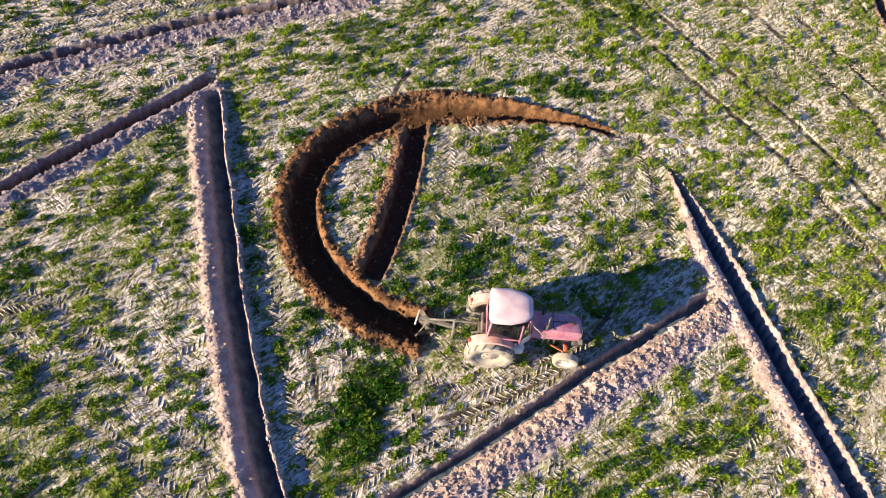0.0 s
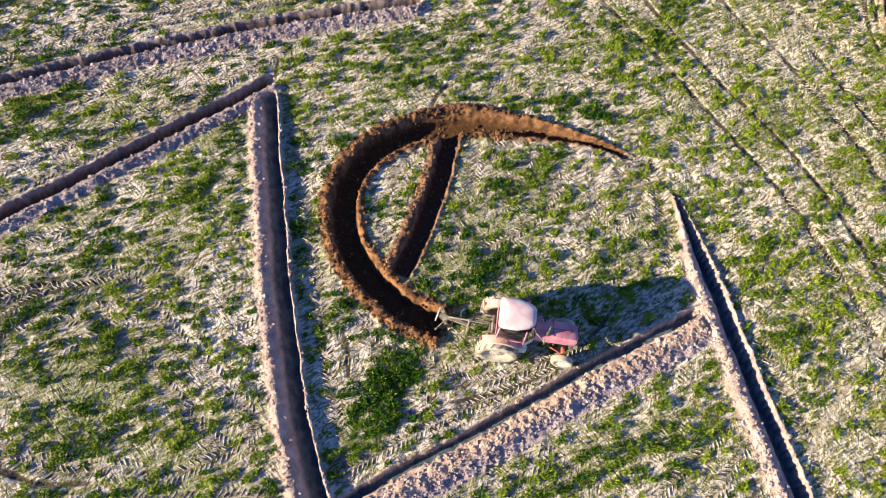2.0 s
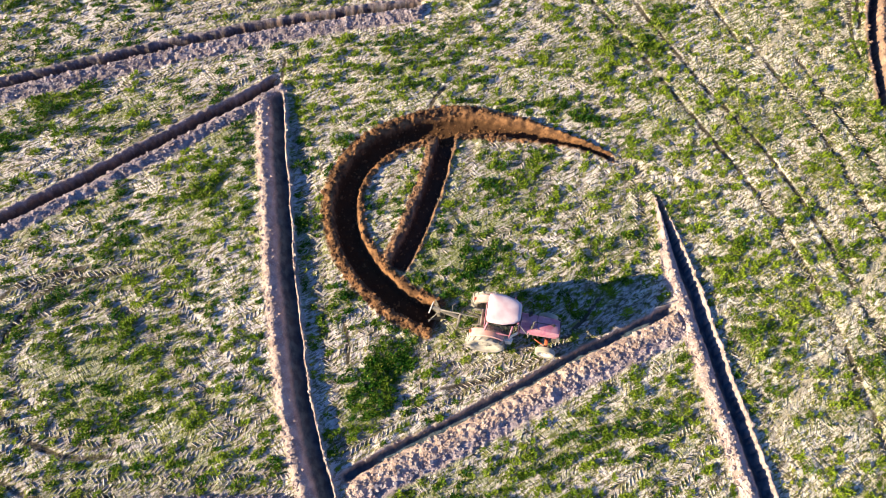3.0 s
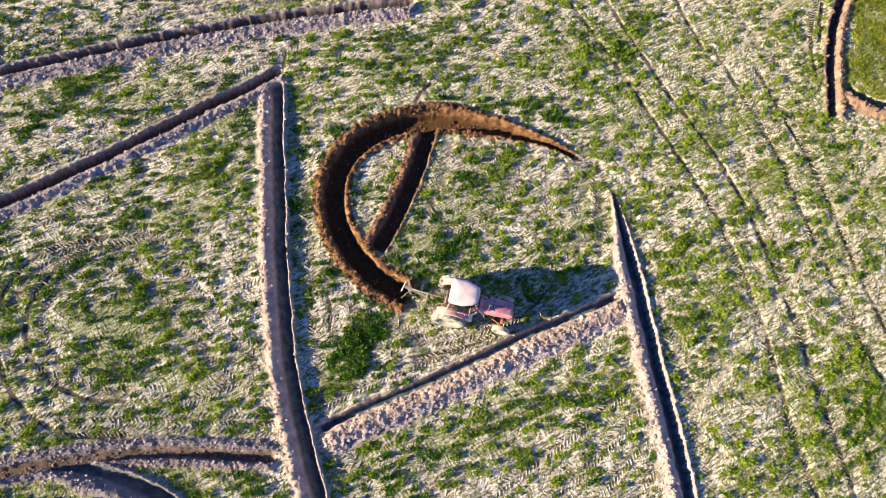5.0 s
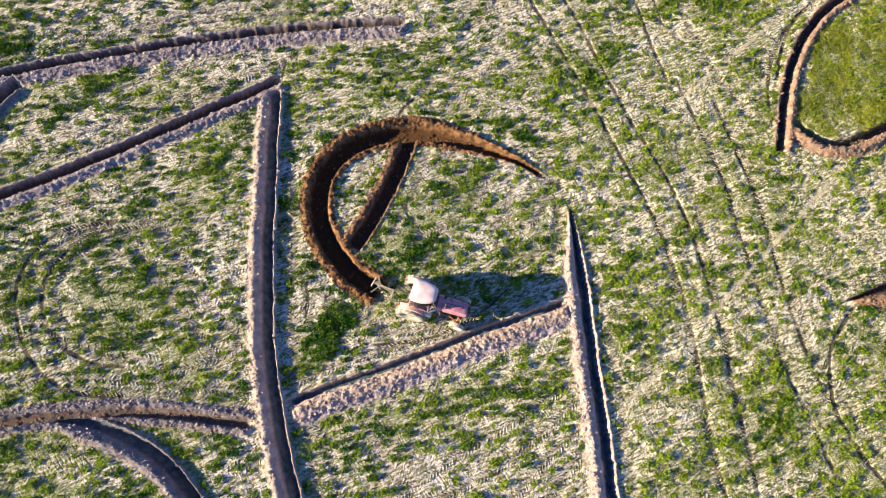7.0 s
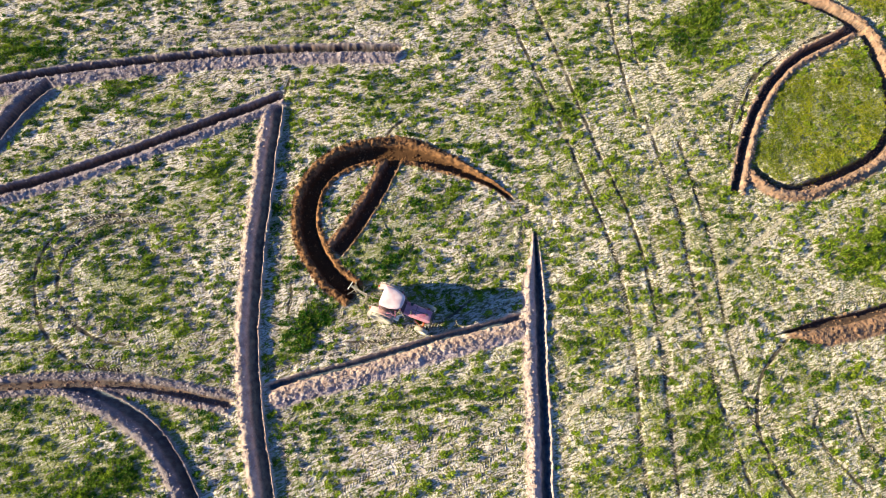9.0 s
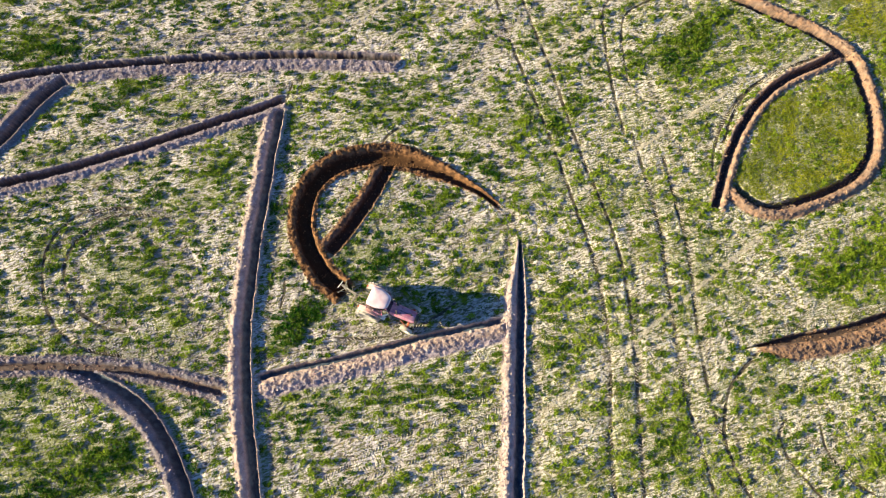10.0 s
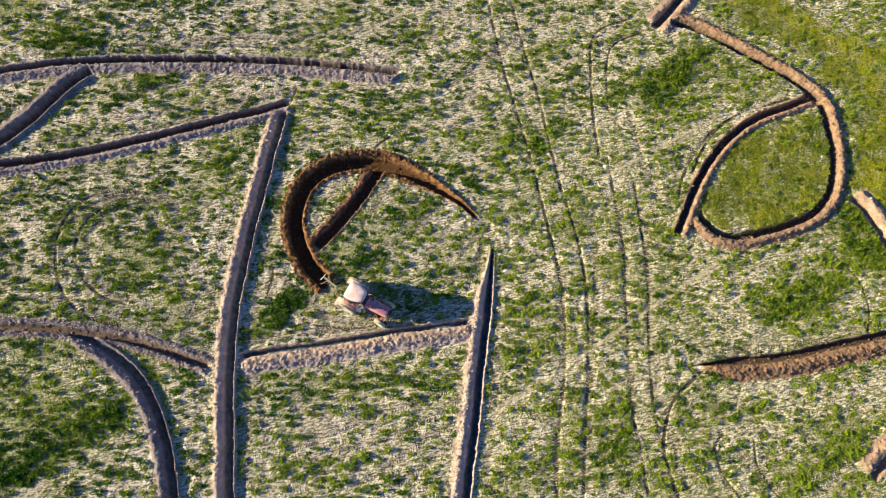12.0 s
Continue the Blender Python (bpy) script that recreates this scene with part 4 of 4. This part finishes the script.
# ---- tractor: forward is +x, the origin on the ground under the rear axle ----
def wheel(parent, name, x, y, r, width, lugs, tyre, rim_r, steer=0.0):
    hub = new(name)
    hub.parent = parent
    hub.matrix_local = pose(x, y, r, 0, 0, steer)
    w, out = width / 2, 1 if y > 0 else -1
    bm = lathe(bmesh.new(), [(rim_r, -w * 0.8), (rim_r * 1.12, -w), (r * 0.86, -w * 1.02), (r * 0.95, -w * 0.85), (r * 0.97, 0), (r * 0.95, w * 0.85), (r * 0.86, w * 1.02), (rim_r * 1.12, w), (rim_r, w * 0.8)], 36)
    for k in range(lugs):
        for side in (-1, 1):
            a = 2 * math.pi * (k + 0.5 * (side > 0)) / lugs
            b = a + 0.20
            at = [(a, 0.0), (a + 0.07, 0.0), (b + 0.05, side * w * 0.98), (b, side * w * 0.98)]
            lo = [bm.verts.new((r * 0.94 * math.cos(t), y0, r * 0.94 * math.sin(t))) for t, y0 in at]
            hi = [bm.verts.new((r * 1.0 * math.cos(t), y0, r * 1.0 * math.sin(t))) for t, y0 in at]
            bm.faces.new(hi)
            for i in range(4):
                bm.faces.new((lo[i], lo[(i + 1) % 4], hi[(i + 1) % 4], hi[i]))
    part("tyre", bm, tyre, hub, "dusty black rubber tyre")
    bm = lathe(bmesh.new(), [(rim_r * 1.02, -w * 0.8), (rim_r * 0.9, -w * 0.7), (rim_r * 0.88, out * w * 0.2), (rim_r * 0.6, out * w * 0.35), (rim_r * 0.28, out * w * 0.55), (0.02, out * w * 0.6), (0.02, out * w * 0.45), (rim_r * 0.55, out * w * 0.2), (rim_r * 0.9, out * w * 0.7), (rim_r * 1.02, w * 0.8)], 24)
    part("rim", bm, PALE_TYRE if lugs else WHITE, hub, "dusty painted wheel rim")
    for k in range(6):
        a = 2 * math.pi * k / 6
        p = (rim_r * 0.4 * math.cos(a), out * w * 0.4, rim_r * 0.4 * math.sin(a))
        part("wheel_nut", rod(bmesh.new(), p, (p[0], out * w * 0.62, p[2]), 0.015, 6), STEEL, hub)
    return hub


def tractor(m):
    t = thing("tractor", m, "old faded red tractor with bleached pink cab and dusty tyres", "tractor")
    R, HALF = 0.70, 0.73
    wheel(t, "rear_wheel", 0, HALF, R, 0.36, 18, TYRE, 0.42)
    wheel(t, "rear_wheel", 0, -HALF, R, 0.36, 18, TYRE, 0.42)
    wheel(t, "front_wheel", 2.15, 0.64, 0.37, 0.20, 0, PALE_TYRE, 0.21, -4)
    wheel(t, "front_wheel", 2.15, -0.64, 0.37, 0.20, 0, PALE_TYRE, 0.21, -4)
    bm = rod(rod(rod(bmesh.new(), (0, -0.62, R), (0, 0.62, R), 0.11, 12), (0, -0.3, R), (0, 0.3, R), 0.2, 14), (0, 0.52, R), (0, 0.6, R), 0.14)
    part("rear_axle", bm, DARK, t)
    part("gearbox", box(bmesh.new(), (-0.35, -0.2, 0.5), (1.1, 0.2, 0.95), 0.05), DARK, t)
    bm = box(box(bmesh.new(), (1.05, -0.17, 0.55), (2.25, 0.17, 1.0), 0.04), (1.3, -0.24, 0.75), (1.8, 0.24, 0.95), 0.03)
    for k in range(4):
        rod(bm, (1.3 + 0.16 * k, -0.25, 0.95), (1.3 + 0.16 * k, -0.25, 0.70), 0.035)
    part("engine", bm, DARK, t, "oily iron engine block under the bonnet")
    bm = beam(bmesh.new(), (2.15, -0.58, 0.45), (2.15, 0.58, 0.45), 0.11, 0.10)
    for s in (-1, 1):
        rod(bm, (2.15, s * 0.57, 0.30), (2.15, s * 0.57, 0.62), 0.05)
        beam(bm, (2.13, s * 0.5, 0.60), (1.6, s * 0.28, 0.68), 0.04, 0.04)
    part("front_axle", bm, ORANGE, t, "orange-red front axle beam")
    part("front_weight", box(box(bmesh.new(), (2.30, -0.26, 0.52), (2.56, 0.26, 0.80), 0.03), (2.2, -0.1, 0.55), (2.35, 0.1, 0.7), 0.02), DARK, t)
    # bonnet: a long rounded hood with a ridge and a slightly lower nose
    bm = bmesh.new()
    cross = [(-0.30, 0.0), (-0.31, 0.36), (-0.25, 0.45), (-0.08, 0.49), (0.08, 0.49), (0.25, 0.45), (0.31, 0.36), (0.30, 0.0)]
    rings = []
    for x, k, drop in ((1.08, 1.04, 0.03), (1.3, 1.03, 0.02), (1.8, 1.0, 0.0), (2.3, 0.96, -0.03), (2.44, 0.9, -0.07)):
        rings.append([bm.verts.new((x, y * k, 1.0 + z * k + drop)) for y, z in cross])
    for a, b in zip(rings, rings[1:]):
        for i in range(len(cross) - 1):
            bm.faces.new((a[i], a[i + 1], b[i + 1], b[i]))
    bm.faces.new(rings[0]), bm.faces.new(rings[-1])
    hood = part("bonnet", bm, RED, t, "faded red bonnet")
    part("seam", box(bmesh.new(), (1.1, -0.012, 1.495), (2.28, 0.012, 1.515), 0.004), DARK, hood)
    part("radiator_cap", rod(bmesh.new(), (2.2, 0.0, 1.44), (2.2, 0.0, 1.51), 0.045, 12), DARK, hood)
    part("cross_seam", box(bmesh.new(), (1.62, -0.26, 1.482), (1.64, 0.26, 1.503), 0.004), DARK, hood)
    bm = box(bmesh.new(), (2.435, -0.22, 1.0), (2.46, 0.22, 1.38), 0.008)
    for k in range(7):
        box(bm, (2.455, -0.2, 1.04 + 0.045 * k), (2.475, 0.2, 1.06 + 0.045 * k), 0.004)
    part("grille", bm, DARK, t)
    for s in (-1, 1):
        bm = rod(bmesh.new(), (2.38, s * 0.36, 1.10), (2.47, s * 0.36, 1.10), 0.075, 14, 0.085)
        lampshell = part("headlight", bm, STEEL, t)
        part("lens", rod(bmesh.new(), (2.47, s * 0.36, 1.10), (2.48, s * 0.36, 1.10), 0.075, 14), WHITE, lampshell)
    bm = rod(rod(bmesh.new(), (1.45, -0.22, 1.4), (1.45, -0.22, 1.78), 0.055, 12), (1.45, -0.22, 1.78), (1.45, -0.22, 2.15), 0.028, 10)
    part("exhaust_pipe", bm, STEEL, t, "rusty grey exhaust pipe")
    part("air_intake", rod(rod(bmesh.new(), (1.35, 0.2, 1.4), (1.35, 0.2, 1.72), 0.035, 10), (1.35, 0.2, 1.68), (1.35, 0.2, 1.8), 0.08, 12, 0.06), DARK, t)
    # cab: floor, posts, roof, panes
    part("cab_floor", box(bmesh.new(), (-0.15, -0.5, 0.92), (1.08, 0.5, 0.98), 0.015), DARK, t)
    X0, X1, X2 = -0.14, 0.76, 1.06
    posts = [((X0, s * 0.56, 1.3), (X0 + 0.05, s * 0.52, 2.18)) for s in (-1, 1)] + [((X1, s * 0.58, 0.98), (X1 - 0.02, s * 0.53, 2.18)) for s in (-1, 1)] + [((X2, s * 0.34, 1.0), (X2 - 0.14, s * 0.36, 2.16)) for s in (-1, 1)]
    for a, b in posts:
        part("post", beam(bmesh.new(), a, b, 0.05, 0.05, 0.012), RED, t)
    for s in (-1, 1):
        part("sill", beam(bmesh.new(), (X0, s * 0.57, 1.42), (X1, s * 0.58, 1.36), 0.04, 0.05), RED, t)
        part("side_panel", pane(bmesh.new(), [(X0, s * 0.56, 1.0), (0.42, s * 0.57, 1.0), (0.42, s * 0.57, 1.38), (X0, s * 0.565, 1.40)], 0.02), RED, t)
        part("side_window", pane(bmesh.new(), [(X0 + 0.03, s * 0.555, 1.45), (X1 - 0.03, s * 0.57, 1.40), (X1 - 0.03, s * 0.535, 2.14), (X0 + 0.07, s * 0.525, 2.14)], 0.008), GLASS, t)
        part("front_quarter_window", pane(bmesh.new(), [(X1 + 0.03, s * 0.56, 1.35), (X2 - 0.03, s * 0.36, 1.40), (X2 - 0.15, s * 0.375, 2.13), (X1 + 0.01, s * 0.525, 2.13)], 0.008), GLASS, t)
        part("lower_door", pane(bmesh.new(), [(X1 + 0.02, s * 0.56, 0.98), (X2 - 0.02, s * 0.36, 0.98), (X2 - 0.02, s * 0.36, 1.33), (X1 + 0.02, s * 0.56, 1.30)], 0.02), RED if s > 0 else WHITE, t)
    part("windscreen", pane(bmesh.new(), [(X2 + 0.01, -0.32, 1.48), (X2 + 0.01, 0.32, 1.48), (X2 - 0.12, 0.34, 2.13), (X2 - 0.12, -0.34, 2.13)], 0.008), GLASS, t)
    part("rear_window", pane(bmesh.new(), [(X0, -0.53, 1.45), (X0, 0.53, 1.45), (X0 + 0.05, 0.49, 2.13), (X0 + 0.05, -0.49, 2.13)], 0.008), GLASS, t)
    part("rear_panel", pane(bmesh.new(), [(X0, -0.54, 1.0), (X0, 0.54, 1.0), (X0, 0.54, 1.42), (X0, -0.54, 1.42)], 0.02), RED, t)
    # roof: a domed shell with a rounded outline, narrower at the front
    bm = bmesh.new()
    outline = []
    for k in range(40):
        a = 2 * math.pi * k / 40
        c, s = math.cos(a), math.sin(a)
        x = 0.57 * math.copysign(abs(c) ** 0.25, c)
        y = 0.52 * math.copysign(abs(s) ** 0.25, s) * (1 - 0.42 * max(0, x - 0.18) / 0.39)
        outline.append((0.41 + x, y))
    rings = []
    for k, z in ((0.93, 2.14), (1.0, 2.16), (1.0, 2.22), (0.93, 2.275), (0.78, 2.31), (0.5, 2.335), (0.2, 2.345)):
        rings.append([bm.verts.new((0.41 + (x - 0.41) * k, y * k, z)) for x, y in outline])
    for a, b in zip(rings, rings[1:]):
        for i in range(40):
            bm.faces.new((a[i], a[(i + 1) % 40], b[(i + 1) % 40], b[i]))
    bm.faces.new(rings[0]), bm.faces.new(rings[-1])
    part("cab_roof", bm, PINK, t, "sun-bleached pale pink cab roof")
    part("seat", box(box(bmesh.new(), (0.14, -0.24, 1.2), (0.57, 0.24, 1.32), 0.04), (0.07, -0.23, 1.3), (0.17, 0.23, 1.72), 0.04), SEAT, t)
    bm = rod(lathe(bmesh.new(), [(0.19, -0.015), (0.21, 0), (0.19, 0.015), (0.175, 0), (0.19, -0.015)], 20), (0, 0, -0.19), (0, 0, 0.19), 0.012)
    for v in bm.verts:
        v.co = pose(0.84, 0, 1.55, 75, 0, 90) @ v.co
    part("steering_wheel", rod(bm, (0.86, 0, 1.54), (1.0, 0, 1.25), 0.025), SEAT, t)
    part("dashboard", box(bmesh.new(), (0.92, -0.3, 1.2), (1.05, 0.3, 1.46), 0.03), DARK, t)
    # fenders: bent sheets over the rear wheels
    for s in (-1, 1):
        bm = bmesh.new()
        last = None
        for k in range(11):
            a = radians(42 + 9.5 * k)
            row = [bm.verts.new(((R + d) * math.cos(a), s * yy, R + (R + d) * math.sin(a))) for d, yy in ((0.06, 0.48), (0.07, 0.49), (0.07, 0.74), (0.03, 0.77), (0.05, 0.74), (0.05, 0.49))]
            if last:
                for i in range(6):
                    bm.faces.new((last[i], last[(i + 1) % 6], row[(i + 1) % 6], row[i]))
            else:
                bm.faces.new(row)
            last = row
        bm.faces.new(last)
        part("fender", bm, FADED, t, "dusty bleached red mudguard")
        part("tail_lamp", box(bmesh.new(), (-0.62, s * 0.6 - 0.05, 1.18), (-0.56, s * 0.6 + 0.05, 1.26), 0.01), ORANGE, t)
        bm = rod(rod(bmesh.new(), (1.0, s * 0.38, 1.95), (1.3, s * 0.66, 1.95), 0.014), (0.95, s * 0.4, 2.1), (1.3, s * 0.66, 1.96), 0.012)
        arm = part("mirror_arm", bm, STEEL, t)
        part("mirror", box(bmesh.new(), (1.29, s * 0.66 - 0.06, 1.82), (1.32, s * 0.66 + 0.06, 2.05), 0.01), STEEL, arm)
    # tank and step below the cab's door
    part("fuel_tank", box(bmesh.new(), (0.40, -0.66, 0.60), (0.92, -0.38, 0.98), 0.06), WHITE, t, "white-painted metal tank beside the cab")
    part("battery_box", box(bmesh.new(), (0.45, 0.36, 0.62), (0.9, 0.6, 0.92), 0.03), DARK, t)
    for s in (-1, 1):
        bm = box(bmesh.new(), (0.5, min(s * 0.56, s * 0.74), 0.46), (0.8, max(s * 0.56, s * 0.74), 0.49), 0.006)
        for x in (0.52, 0.78):
            beam(bm, (x, s * 0.58, 0.48), (x, s * 0.5, 0.94), 0.02, 0.02, 0)
        part("step", bm, STEEL, t)
    for s in (-1, 1):
        part("lower_link", beam(beam(bmesh.new(), (-0.2, s * 0.26, 0.5), (-0.95, s * 0.36, 0.62), 0.05, 0.05), (-0.55, s * 0.3, 0.56), (-0.5, s * 0.28, 1.05), 0.03, 0.03), STEEL, t)
    part("top_link", rod(bmesh.new(), (-0.4, 0, 1.05), (-1.05, 0, 1.08), 0.03), STEEL, t)
    part("lift_arms", rod(beam(beam(bmesh.new(), (-0.25, 0.26, 1.08), (-0.55, 0.30, 1.04), 0.05, 0.06), (-0.25, -0.26, 1.08), (-0.55, -0.30, 1.04), 0.05, 0.06), (-0.25, -0.3, 1.08), (-0.25, 0.3, 1.08), 0.045), STEEL, t)
    return t


def plough(m):
    """A mounted one-share ditch plough: mast, beam, share with two wings, cross bar."""
    p = thing("ditch_plough", m, "grey steel ditch plough hitched behind the red tractor", "plough")
    part("mast", beam(beam(beam(bmesh.new(), (-0.98, -0.36, 0.62), (-1.02, 0, 1.1), 0.06, 0.05), (-0.98, 0.36, 0.62), (-1.02, 0, 1.1), 0.06, 0.05), (-0.98, -0.42, 0.62), (-0.98, 0.42, 0.62), 0.07, 0.07), STEEL, p)
    part("beam", beam(beam(bmesh.new(), (-1.0, 0, 0.66), (-2.1, 0.0, 0.62), 0.11, 0.11), (-1.02, 0, 1.08), (-1.75, 0, 0.68), 0.05, 0.05), STEEL, p, "worn grey steel main beam")
    part("shank", beam(bmesh.new(), (-1.85, 0, 0.62), (-1.75, 0, -0.12), 0.05, 0.16), STEEL, p)
    for s in (-1, 1):
        bm = bmesh.new()
        rows = []
        for k in range(6):
            a = k / 5
            rows.append([bm.verts.new((-1.55 - 0.55 * a, s * (0.03 + 0.42 * a ** 1.3 * (0.45 + 0.55 * b)), -0.32 + 0.10 * a + 0.62 * b - 0.05 * a * b)) for b in (0, 0.35, 0.7, 1)])
        for a, b in zip(rows, rows[1:]):
            for i in range(3):
                bm.faces.new((a[i], a[i + 1], b[i + 1], b[i]))
        bmesh.ops.solidify(bm, geom=bm.faces[:], thickness=0.018)
        part("mouldboard", bm, STEEL, p, "polished, earth-caked mouldboard wing")
        part("stay", rod(bmesh.new(), (-2.02, s * 0.40, 0.18), (-1.8, 0, 0.40), 0.022), STEEL, p)
    part("share", pane(bmesh.new(), [(-1.35, 0, -0.36), (-1.75, -0.22, -0.33), (-1.75, 0.22, -0.33)], 0.025), STEEL, p)
    part("cross_bar", beam(bmesh.new(), (-2.08, -0.26, 0.66), (-2.08, 0.20, 0.70), 0.045, 0.045), WHITE, p, "pale scuffed cross bar")
    part("handle", rod(rod(bmesh.new(), (-1.3, 0.06, 0.7), (-1.36, 0.16, 1.12), 0.016), (-1.36, 0.16, 1.12), (-1.30, 0.26, 1.14), 0.016), STEEL, p)
    return p


TRACTOR_AT = pose(0.58, -3.18, 0.0, 0, 0, -8)
tractor(TRACTOR_AT)
plough(TRACTOR_AT @ pose(-0.98, 0, 0, 0, 0, -13) @ pose(0.98, 0, 0))
